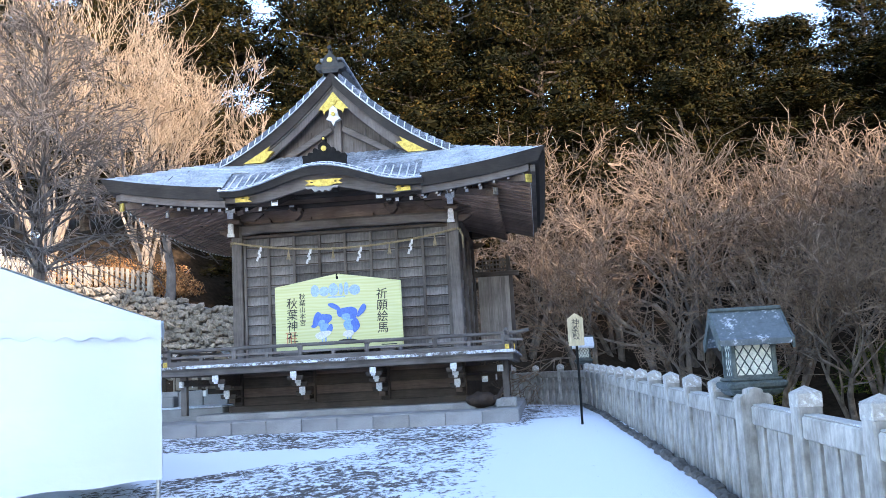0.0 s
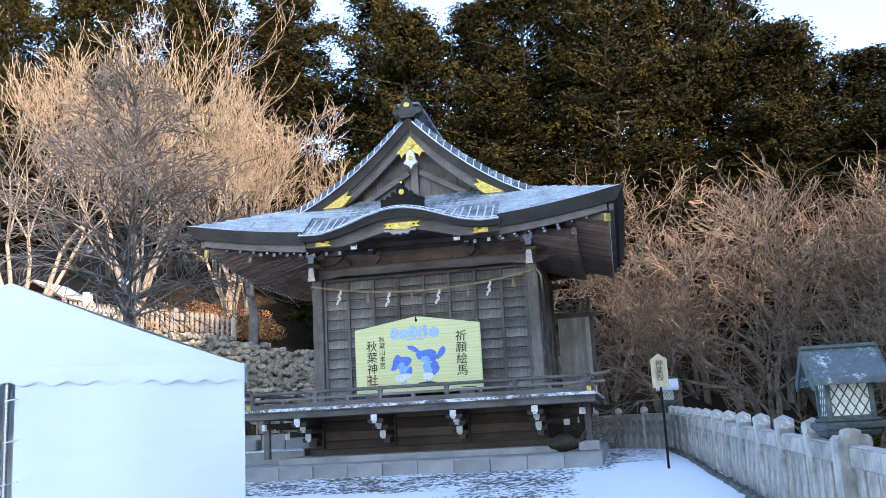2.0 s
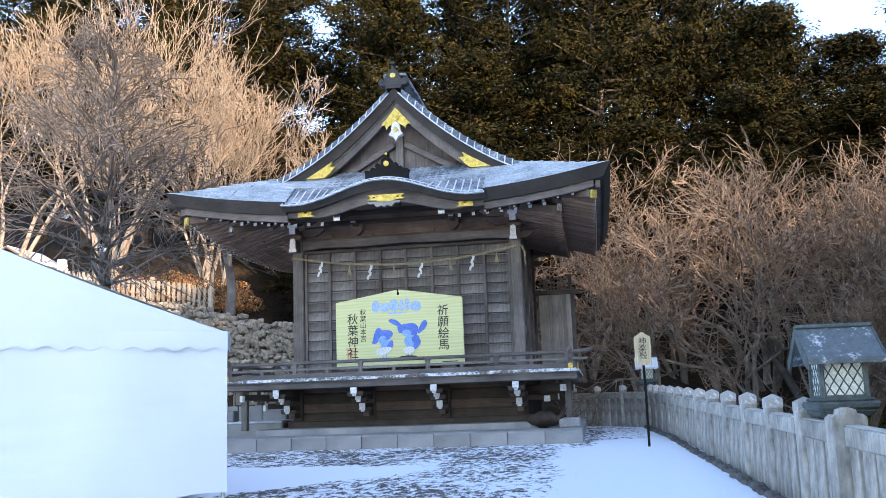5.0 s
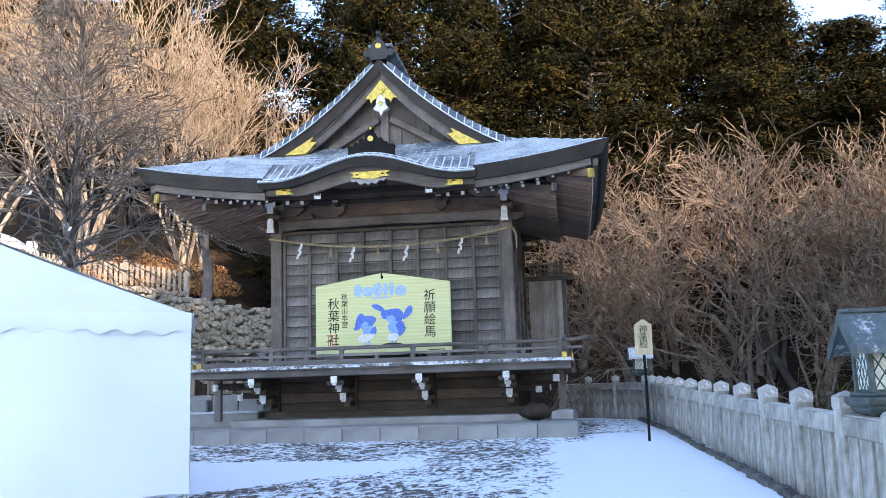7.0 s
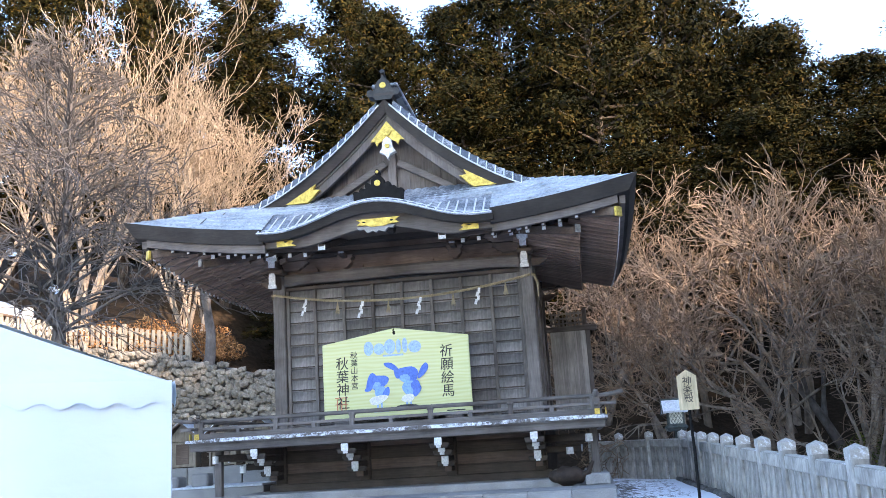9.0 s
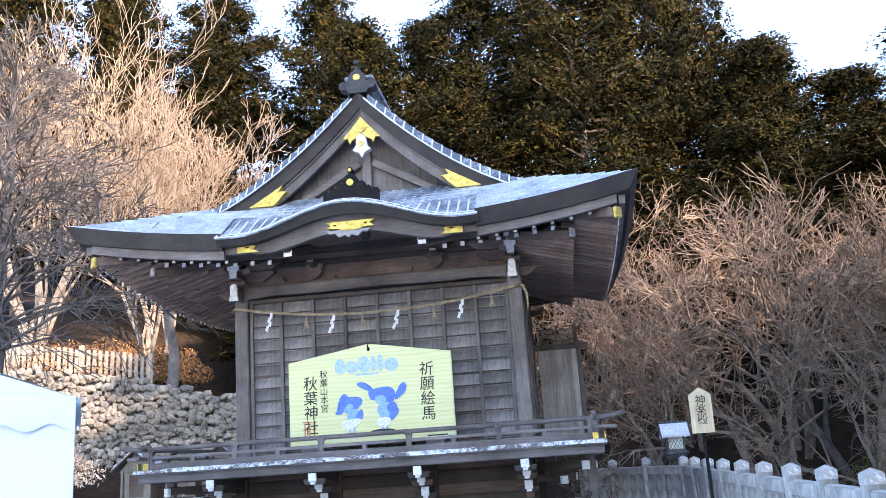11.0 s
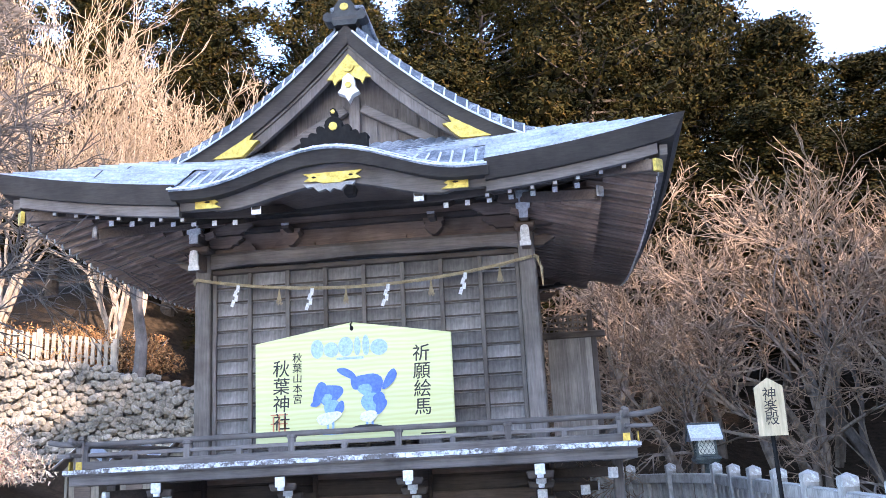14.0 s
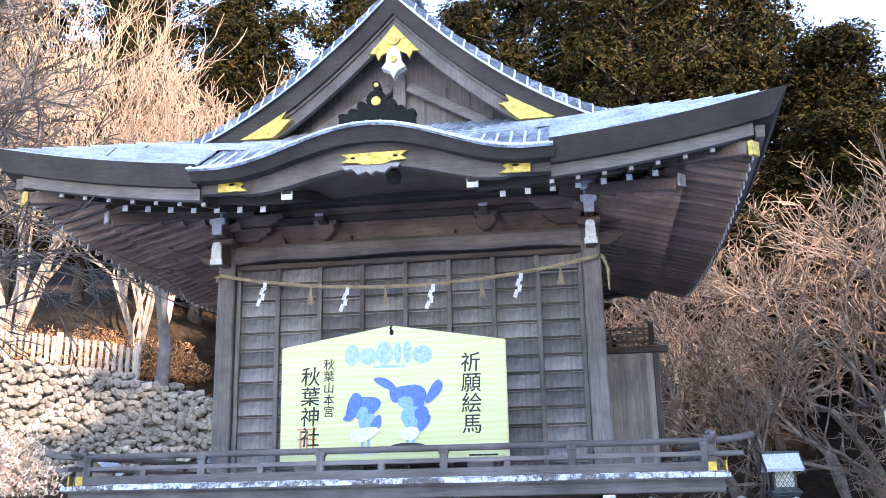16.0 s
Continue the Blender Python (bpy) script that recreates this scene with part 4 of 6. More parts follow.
        for i in range(7):
            part("screen_board", box((CX + sx * (x0 + (x1 - x0) * (i + 0.5) / 7), y - 0.03, 2.98), ((x1 - x0) / 7 - 0.008, 0.02, 2.03)), PALE_BOARD, scr)
        part("screen_post", box((CX + sx * (x1 + 0.04), y, 3.05), (0.10, 0.10, 2.25), 0.01), WOOD, scr)
        part("screen_rail", box((mid + sx * 0.08, y, 4.07), (x1 - x0 + 0.35, 0.12, 0.12), 0.01), WOOD_H, scr)
        for i in range(3):
            part("transom_bar", box((mid, y, 4.20 + 0.11 * i), (x1 - x0, 0.035, 0.035)), WOOD_H, scr)
        for i in range(9):
            part("transom_bar", box((CX + sx * (x0 + (x1 - x0) * (i + 0.5) / 9), y, 4.30), (0.03, 0.03, 0.34)), WOOD, scr)
        part("transom_post", box((CX + sx * x1, y, 4.32), (0.09, 0.09, 0.42), 0.01), WOOD, scr)


DECKW = frosted("frosted_deck_wood", (0.10, 0.09, 0.085), (0.22, 0.20, 0.19), 0.45, scale=8, fine=18, sharp=0.1)
build_veranda()


def build_plinth():
    x0, x1, y0 = -6.75, 1.38, 17.55
    pl = thing("stone_plinth", ((x0 + x1) / 2, 21, 0.6), "low plinth of pale grey dressed stone blocks under the hall", "plinth", kind="structure")
    part("plinth_core", box(((x0 + x1) / 2, (y0 + 26.5) / 2, 0.52), (x1 - x0 - 0.1, 26.5 - y0 - 0.1, 0.60)), STONE, pl)
    n = 12
    w = (x1 - x0) / n
    blk = data_of("plinth_block", box((0, 0, 0), (w - 0.010, 0.20, 0.30), 0.008), STONE)
    cap = data_of("plinth_cap", box((0, 0, 0), (w - 0.006, 1.20, 0.03), 0.006), STONE)
    for i in range(n):
        x = x0 + w * (i + 0.5)
        part("plinth_block", blk, None, pl, at=(x, y0 + 0.09 + random.uniform(-0.004, 0.004), 0.668))
        part("plinth_cap", cap, None, pl, at=(x, y0 + 0.62, 0.826 + random.uniform(-0.003, 0.003)))
    for i in range(8):
        part("plinth_block", box((x1 - 0.10, y0 + 0.75 + i * 1.08, 0.668), (0.20, 1.06, 0.30), 0.006), STONE, pl)
        part("plinth_cap", box((x1 - 0.27, y0 + 1.85 + i * 1.08, 0.826), (0.55, 1.06, 0.03), 0.008), STONE, pl)
    part("upper_step", box((CX, 18.95 + 2.5, 0.89), (2 * PW + 0.9, 5.3, 0.14), 0.012), STONE, pl)
    part("corner_stone", box((1.12, 18.9, 0.93), (0.40, 0.55, 0.18), 0.02), STONE, pl)


build_plinth()


# lump added for an unidentified dark shape; its stump and root are invented
def build_dark_lump():
    bm = bmesh.new()
    bmesh.ops.create_icosphere(bm, subdivisions=3, radius=0.5)
    for v in bm.verts:
        v.co = Vector((v.co.x * 0.62, v.co.y * 0.45, max(-0.16, v.co.z * 0.30 + 0.06 * noise.noise(v.co * 4))))
    part_of = thing("dark_lump", (0.62, 18.75, 0.84), "dark brown rounded lump on the plinth corner", "stump")
    part("stump", bm, DARK_LUMP, part_of, at=(0.62, 18.75, 1.0), smooth=True)
    part("root", tube([(0.80, 18.7, 0.95), (0.98, 18.66, 1.05), (1.06, 18.7, 1.22)], [0.07, 0.05, 0.03], 7), DARK_LUMP, part_of)


DARK_LUMP = surface("dark_brown_lump", (0.025, 0.016, 0.012), (0.07, 0.045, 0.03), 6, 0.8, fine=30, bumps=0.6, vary=0)
build_dark_lump()

# ---------------------------------------------------------------- votive tablet on the veranda
EMA_Y = 18.93


def lettering(body, size, x, z, y, material, parent, spread=1.0, name="lettering", label=""):
    cu = bpy.data.curves.new(name, 'FONT')
    cu.body, cu.size, cu.align_x, cu.align_y, cu.space_line, cu.extrude = body, size, 'CENTER', 'TOP', spread, 0.002
    cu.shear, cu.offset = 0.05, size * 0.004
    tmp = new(name, cu)
    bpy.context.view_layer.update()
    me = bpy.data.meshes.new_from_object(tmp.evaluated_get(bpy.context.evaluated_depsgraph_get()))
    bpy.data.objects.remove(tmp)
    me.materials.clear()
    me.materials.append(material)
    ob = part(name, me, None, parent, label, at=pose(x, y, z, 90, 0, 0))
    return ob


def blob(x, z, w, h, y, tilt=0.0, n=20, wob=0.0):
    o = []
    for i in range(n):
        a = 2 * math.pi * i / n
        r = 1 + wob * math.sin(3 * a + x * 7)
        px, pz = w / 2 * math.cos(a) * r, h / 2 * math.sin(a) * r
        o.append((x + px * math.cos(tilt) - pz * math.sin(tilt), z + px * math.sin(tilt) + pz * math.cos(tilt)))
    return plate(o, y - 0.003, y)


def build_ema():
    m, nt, b = nodes_of("yellow_painted_board", 0.55)
    g = noise_node(nt, 3.0, 5, 0.6, (0.35, 1, 5.0))
    w = nt.nodes.new("ShaderNodeTexWave")
    w.bands_direction = 'Z'
    w.inputs["Scale"].default_value, w.inputs["Distortion"].default_value, w.inputs["Detail"].default_value = 5.0, 6.0, 2.0
    tc = nt.nodes.new("ShaderNodeTexCoord")
    mp = nt.nodes.new("ShaderNodeMapping")
    mp.inputs["Scale"].default_value = (0.25, 1, 1)
    nt.links.new(tc.outputs["Object"], mp.inputs[0])
    nt.links.new(mp.outputs[0], w.inputs["Vector"])
    c = ramp(nt, g.outputs[0], (0.3, (0.60, 0.62, 0.30)), (0.7, (0.68, 0.69, 0.38)))
    c = mix(nt, 'MULTIPLY', 0.5, c, ramp(nt, w.outputs[0], (0.2, (1, 1, 1)), (0.9, (0.86, 0.84, 0.66))))
    nt.links.new(c, b.inputs["Base Color"])
    ink = surface("black_ink", (0.012, 0.011, 0.01), (0.03, 0.028, 0.026), 6, 0.6, vary=0)
    pale = surface("pale_blue_print", (0.36, 0.52, 0.80), (0.42, 0.58, 0.85), 6, 0.6, vary=0, bumps=0.05)
    blue = surface("blue_print", (0.08, 0.17, 0.62), (0.12, 0.24, 0.75), 6, 0.6, vary=0, bumps=0.05)
    sky_b = surface("light_blue_print", (0.22, 0.42, 0.78), (0.28, 0.48, 0.85), 6, 0.6, vary=0, bumps=0.05)
    white = surface("white_print", (0.75, 0.77, 0.76), (0.82, 0.83, 0.82), 6, 0.6, vary=0, bumps=0.05)
    red = surface("red_stamp", (0.60, 0.22, 0.12), (0.70, 0.30, 0.16), 9, 0.7, vary=0)
    x0, x1, zb, zs, zt = -3.52, -0.90, 2.125, 3.475, 3.69
    xm = (x0 + x1) / 2
    ema = thing("votive_tablet", (xm, EMA_Y + 0.05, DECK), "giant yellow votive tablet with black brush writing and blue print", "tablet")
    f = EMA_Y
    part("board", plate([(x0, zb), (x1, zb), (x1, zs), (xm, zt), (x0, zs)], f, f + 0.06), m, ema, "peaked yellow wooden board")
    for a, c2 in (((x0, zb), (x0, zs)), ((x1, zb), (x1, zs)), ((x0, zs), (xm, zt)), ((xm, zt), (x1, zs))):
        part("edge_strip", tube([(a[0], f + 0.03, a[1]), (c2[0], f + 0.03, c2[1])], 0.012, 4), m, ema)
    for x in (x0 + 0.32, x1 - 0.32):
        part("foot_block", box((x, f + 0.08, (DECK + 0.02 + zb) / 2), (0.30, 0.20, zb - DECK - 0.02), 0.01), WOOD, ema, "wooden foot block")
        part("back_strut", box((x, f + 0.40, 2.70), (0.06, 0.07, 1.45), 0, Matrix.Rotation(radians(22), 3, 'X')), WOOD, ema)
    part("cord_hole", blob(xm, 3.615, 0.05, 0.07, f - 0.001), BLACK, ema)
    part("cord", tube([(xm, f - 0.012, 3.60), (xm - 0.01, f - 0.02, 3.66), (xm, f + 0.03, 3.70)], 0.012, 6), BLACK, ema)
    t = f - 0.003
    lettering("祈\n願\n絵\n馬", 0.235, x1 - 0.40, 3.335, t, ink, ema, 0.98, label="black brush characters")
    lettering("秋\n葉\n神\n社", 0.235, x0 + 0.345, 3.235, t, ink, ema, 0.98, label="black brush characters")
    lettering("秋\n葉\n山\n本\n宮", 0.135, x0 + 0.565, 3.325, t, ink, ema, 1.0, label="small black brush characters")
    # sponsor mark: plain rounded bars
    lx = x0 + 0.76
    for i, (dx, w2, h2, dz) in enumerate(((0.08, 0.17, 0.25, 0), (0.27, 0.20, 0.20, -0.02), (0.465, 0.20, 0.26, 0.01), (0.62, 0.085, 0.25, 0.01), (0.735, 0.095, 0.27, 0.015), (0.91, 0.23, 0.21, -0.02))):
        part("printed_mark", blob(lx + dx, 3.365 + dz, w2, h2, t, 0, 16), pale, ema, "pale blue printed mark")
    part("printed_bar", plate([(lx + 0.34, 3.205), (lx + 0.70, 3.205), (lx + 0.70, 3.235), (lx + 0.34, 3.235)], t - 0.002, t), pale, ema)
    # two plain printed figures, kept as simple patches of colour
    for (cx, s, lean) in ((x0 + 1.00, 0.85, 0.25), (x0 + 1.52, 1.0, -0.25)):
        part("printed_patch", blob(cx, 2.86 * s + 2.86 * (1 - s) - 0.16 * (1 - s) * 4, 0.40 * s, 0.30 * s, t, lean, 22, 0.12), blue, ema, "blue printed patch")
        part("printed_patch", blob(cx - 0.05, 2.80 - 0.6 * (1 - s), 0.19 * s, 0.15 * s, t - 0.002, lean, 16, 0.08), sky_b, ema, "light blue printed patch")
        part("printed_patch", blob(cx + 0.03, 2.63 - 0.3 * (1 - s), 0.27 * s, 0.26 * s, t - 0.001, lean, 18, 0.06), sky_b, ema, "light blue printed patch")
        part("printed_patch", blob(cx + 0.15 * s, 2.58, 0.13 * s, 0.22 * s, t - 0.002, -0.5, 16, 0.1), blue, ema, "blue printed patch")
        part("printed_patch", blob(cx, 2.47, 0.22 * s, 0.12 * s, t - 0.003, 0, 14, 0.08), white, ema, "white printed patch")
        for dx in (-0.035, 0.035):
            part("printed_patch", box((cx + dx, t - 0.001, 2.375), (0.028, 0.003, 0.12)), sky_b, ema)
    for i, (px, pz, pw2, ph2, tl, mt) in enumerate(((1.24, 3.02, 0.30, 0.10, -0.5, blue), (1.33, 2.90, 0.09, 0.22, 0.25, blue), (1.80, 2.92, 0.12, 0.30, -0.6, blue), (1.66, 2.66, 0.16, 0.20, 0.4, blue), (0.86, 2.78, 0.14, 0.34, -0.4, blue), (0.98, 2.46, 0.34, 0.15, 0.25, white), (0.82, 2.66, 0.16, 0.08, 0.5, blue), (1.50, 2.44, 0.20, 0.12, 0.0, white))):
        part("printed_patch", blob(x0 + px, pz, pw2, ph2, t - 0.0071 - 0.0013 * i, tl, 18, 0.10), mt, ema)
    part("printed_bar", blob(x0 + 1.49, 2.315, 0.40, 0.075, t - 0.002, 0, 18), ink, ema, "black printed base")
    part("printed_bar", plate([(x0 + 0.90, 2.245), (x0 + 1.16, 2.245), (x0 + 1.16, 2.30), (x0 + 0.90, 2.30)], t - 0.002, t), sky_b, ema)
    # red seal: bars of its size
    for i in range(3):
        part("seal_bar", box((x0 + 0.24 + 0.075 * i, t, 2.42), (0.022, 0.004, 0.20)), red, ema)
    for z in (2.305, 2.42, 2.535):
        part("seal_bar", box((x0 + 0.315, t + 0.0005, z), (0.23, 0.004, 0.016)), red, ema)
    part("fine_print", box((x1 - 0.28, t, 2.20), (0.32, 0.003, 0.018)), ink, ema)


build_ema()


def build_rope():
    pts = []
    x0, x1 = -4.66, 0.25
    for i in range(41):
        t = i / 40
        sag = 0.27 * (1 - (2 * t - 1) ** 2)
        pts.append(Vector((x0 + (x1 - x0) * t, PF - 0.07 - 0.05 * math.sin(math.pi * t), 4.61 - sag)))
    rope = thing("straw_rope", tuple(pts[0]), "twisted straw rope with white paper streamers strung between posts", "rope")
    for s in range(3):
        st = []
        for i in range(161):
            t = i / 160
            k = t * 40
            a = pts[min(int(k), 39)].lerp(pts[min(int(k) + 1, 40)], k - int(k))
            ph = 2 * math.pi * (t * 42 + s / 3)
            st.append(a + Vector((0, math.cos(ph), math.sin(ph))) * 0.014)
        part("strand", tube(st, 0.015, 5), ROPE, rope)
    part("rope_end", tube([pts[-1], pts[-1] + Vector((0.05, 0.03, -0.02)), pts[-1] + Vector((0.10, 0.08, -0.16)), pts[-1] + Vector((0.10, 0.10, -0.42))], [0.03, 0.03, 0.024, 0.012], 7), ROPE, rope)
    part("rope_end", tube([pts[0], pts[0] + Vector((-0.07, 0.02, 0.0)), pts[0] + Vector((-0.09, 0.1, -0.05))], [0.03, 0.028, 0.02], 7), ROPE, rope)
    for t in (0.135, 0.37, 0.585, 0.81):
        p = pts[int(t * 40)]
        bm = bmesh.new()
        y, x, z = p.y - 0.035, p.x, p.z
        for i, (dx, h) in enumerate(((0, 0.10), (-0.022, 0.09), (0.004, 0.09), (-0.03, 0.10))):
            add_box(bm, (x + dx - 0.012 * i, y - 0.008 * i, z - 0.06 - 0.072 * i), (0.048, 0.003, h), 0, Matrix.Rotation(0.35 if i % 2 else 0.12, 3, 'Y'))
        part("paper_streamer", bm, WHITE_PAPER, rope, "white zigzag paper streamer")
    for t in (0.255, 0.47, 0.70, 0.905):
        p = pts[int(t * 40)]
        bm = bmesh.new()
        for i in range(9):
            a = -0.22 + 0.055 * i
            add_tube(bm, [p, p + Vector((0.09 * a, -0.02, -0.14)), p + Vector((0.35 * a * 0.6, -0.02 + 0.01 * (i % 3), -0.24 - 0.02 * (i % 2)))], [0.006, 0.005, 0.003], 3)
        part("straw_tassel", bm, ROPE, rope, "hanging straw tassel")


build_rope()


# ---------------------------------------------------------------- stone fence
F0, FD = Vector((2.93, 22.99, 1.642)), Vector((0.0493, -1.2445, -0.0252))


def build_fence():
    fence = thing("stone_fence", (3.2, 14, rise(14)), "weathered grey stone fence with square capped posts and rails", "fence")
    def post(p, name="fence_post", ornate=False):
        base = rise(p.y) - 0.05
        s = 0.165
        bm = bmesh.new()
        add_box(bm, (0, 0, (p.z - 0.05 + base) / 2 - p.z), (s, s, p.z - 0.05 - base), 0.012)
        part("fence_post", bm, FENCE_STONE, fence, at=pose(p.x, p.y, p.z, random.uniform(-0.6, 0.6), random.uniform(-0.8, 0.8), 3.3))
        c = bmesh.new()
        add_box(c, (0, 0, 0.0), (s + 0.006, s + 0.006, 0.10), 0.008)
        tip = [c.verts.new(q) for q in ((-s / 2, -s / 2, 0.05), (s / 2, -s / 2, 0.05), (s / 2, s / 2, 0.05), (-s / 2, s / 2, 0.05))]
        top = c.verts.new((0, 0, 0.095))
        for i in range(4):
            c.faces.new((tip[i], tip[(i + 1) % 4], top))
        part("post_cap", c, FENCE_CAP, fence, "pointed cap dusted with snow", at=pose(p.x, p.y, p.z - 0.095, 0, 0, 3.3))

    def run(a, b):
        d = b - a
        ang = math.degrees(math.atan2(d.y, d.x))
        n = d.length
        mid = (a + b) / 2
        tilt = math.degrees(math.asin(d.z / n))
        part("top_rail", box((0, 0, 0), (n - 0.16, 0.13, 0.15), 0.012), FENCE_STONE, fence, at=pose(mid.x, mid.y, mid.z - 0.27, 0, -tilt, ang))
        part("snow_strip", box((0, 0, 0), (n - 0.17, 0.10, 0.012), 0.004), FENCE_CAP, fence, at=pose(mid.x, mid.y, mid.z - 0.188, 0, -tilt, ang))
        k = 4
        for i in range(k):
            q = a.lerp(b, (i + 0.5) / k + random.uniform(-0.01, 0.01))
            g = rise(q.y) - 0.03
            hgt = q.z - 0.34 - g
            part("fence_slab", box((0, 0, 0), (n / k - 0.075 + random.uniform(-0.01, 0.01), 0.075, hgt), 0.010), FENCE_STONE, fence, at=pose(q.x, q.y, g + hgt / 2, random.uniform(-0.8, 0.8), 0, ang))

    pts = [F0 + FD * k for k in range(19)]
    for k, p in enumerate(pts):
        if k != 12:
            post(p)
        if k:
            run(pts[k - 1], p)
    # the lower carved post among them
    p = pts[12]
    o = [(-0.13, -0.60), (0.13, -0.60), (0.13, -0.03), (0.10, -0.005), (0.06, -0.01), (0.05, 0.03), (0.0, 0.045), (-0.05, 0.03), (-0.06, -0.01), (-0.10, -0.005), (-0.13, -0.03)]
    o = [(x, z - 0.10 if z > -0.5 else z - 0.45) for x, z in o]
    part("fence_post", plate(o, -0.08, 0.08), FENCE_STONE, fence, "low carved post with scalloped top", at=pose(p.x - 0.02, p.y, p.z, 0, 0, 8))
    # short run turning behind the hall
    back = [F0 + Vector((-0.62 * k, 0.98 * k, 0.02)) for k in range(1, 4)]
    prev = F0
    for q in back:
        post(q)
        run(prev, q)
        prev = q
    # dark kerb stones along the foot
    kerb = data_of("kerb_stone", box((0, 0, 0), (0.19, 0.12, 0.11), 0.025), RUBBLE_DARK)
    for i in range(112):
        q = F0 + FD * (i * 0.165)
        if q.y < 1.5:
            break
        part("kerb_stone", kerb, None, fence, at=pose(q.x - 0.16 + random.uniform(-0.02, 0.02), q.y, rise(q.y) + 0.0 + random.uniform(-0.015, 0.015), random.uniform(-8, 8), random.uniform(-8, 8), 93 + random.uniform(-8, 8)))


RUBBLE_DARK = surface("dark_rubble", (0.07, 0.065, 0.06), (0.20, 0.185, 0.17), 4, 0.9, fine=20, bumps=0.6, vary=0.35, depth=0.02)
build_fence()


# ---------------------------------------------------------------- lanterns behind the fence, sign
def build_lantern(name, x, y, z0, s, turn, snow, label):
    """z0: underside of the lamp box; s: width of the box."""
    roof_m = FROST_LINE if snow else LANTERN_ROOF
    ln = thing(name, (x, y, rise(y) - 0.6), label, "lantern")
    M = pose(x, y, z0, 0, 0, turn)
    T = M.to_3x3()

    def pt(nm, bm, mt, lb="", par=ln):
        return part(nm, bm, mt, par, lb, at=M)

    h = s * 0.95
    pt("post", tube([(0, 0, rise(y) - 0.6 - z0), (0, 0, -0.16 * s)], s * 0.16, 8), LANTERN)
    bm = bmesh.new()
    add_box(bm, (0, 0, -0.04 * s), (s * 1.45, s * 1.45, 0.10 * s), 0.012)
    add_box(bm, (0, 0, -0.20 * s), (s * 1.62, s * 1.62, 0.22 * s), 0.02, None, 1.05)
    add_box(bm, (0, 0, -0.40 * s), (s * 1.25, s * 1.25, 0.20 * s), 0.02, None, 1.25)
    pt("base", bm, LANTERN, "stepped metal base")
    frame_o = pt("frame", box((0, 0, h + 0.03 * s), (s * 1.16, s * 1.16, 0.08 * s), 0.008), LANTERN)
    for dx in (-1, 1):
        for dy in (-1, 1):
            part("corner_bar", box((dx * s * 0.56, dy * s * 0.56, h / 2), (s * 0.13, s * 0.13, h), 0.006), LANTERN, frame_o, at=M)
    for k in range(4):
        R = Matrix.Rotation(k * math.pi / 2, 4, 'Z')
        pane = part("pane", box((0, -s * 0.53, h / 2), (s * 1.0, 0.012, h)), PAPER, frame_o, "pale translucent pane", at=M @ R)
        bm = bmesh.new()
        n = 4
        for sgn in (-1, 1):
            for i in range(-n, n + 1):
                cx = i * s / n
                pts = []
                for tt in (-1.0, 1.0):
                    pts.append((cx + sgn * tt * h * 0.31, tt * h / 2))
                (ax, az), (bx, bz) = pts
                # clip to the pane
                lo, hi = 0.0, 1.0
                dxx = bx - ax
                for lim in (-s / 2, s / 2):
                    if dxx:
                        tt = (lim - ax) / dxx
                        if (dxx > 0) == (lim > 0):
                            hi = min(hi, tt)
                        else:
                            lo = max(lo, tt)
                if hi - lo > 0.05:
                    p, q = (ax + dxx * lo, az + (bz - az) * lo), (ax + dxx * hi, az + (bz - az) * hi)
                    add_tube(bm, [(p[0], -s * 0.545, p[1] + h / 2), (q[0], -s * 0.545, q[1] + h / 2)], s * 0.022, 4)
        part("lattice", bm, LANTERN, frame_o, "diagonal metal lattice", at=M @ R)
        part("cross_bar", box((0, -s * 0.56, 0.04 * s), (s, 0.05 * s, 0.09 * s)), LANTERN, frame_o, at=M @ R)
    # gabled roof with curved slopes
    bm = bmesh.new()
    rings = []
    for i in range(13):
        u = -1 + i / 6
        xx = u * s * 1.10
        z = h + 0.10 * s + s * 0.86 * (1 - abs(u)) ** 1.2 + (0.02 * s)
        rings.append([(-s * 1.0, xx, z), (s * 1.0, xx, z), (s * 0.95, xx * 0.98, z - 0.16 * s), (-s * 0.95, xx * 0.98, z - 0.16 * s)])
    add_ring_loft(bm, rings)
    pt("roof", bm, roof_m, "curved lantern roof dusted with snow")
    pt("ridge", box((0, 0, h + 1.02 * s), (s * 2.06, s * 0.16, s * 0.12), 0.01), LANTERN)
    for dx in (-1, 1):
        bm = bmesh.new()
        ring = []
        for i in range(13):
            u = -1 + i / 6
            z = h + 0.12 * s + s * 0.86 * (1 - abs(u)) ** 1.2
            y = u * s * 1.12
            ring.append([(dx * s * 0.98, y, z + 0.03 * s), (dx * s * 1.04, y, z + 0.02 * s), (dx * s * 1.04, y * 0.97, z - 0.28 * s), (dx * s * 0.98, y * 0.97, z - 0.28 * s)])
        add_ring_loft(bm, ring)
        pt("verge_board", bm, LANTERN)
    return ln


build_lantern("metal_lantern", 3.68, 8.90, 1.345, 0.310, 1, False, "verdigris metal lantern with latticed panes behind the stone fence")
build_lantern("metal_lantern", 2.89, 23.62, 1.75, 0.275, 0, True, "dark metal lantern with snow on its roof by the fence corner")


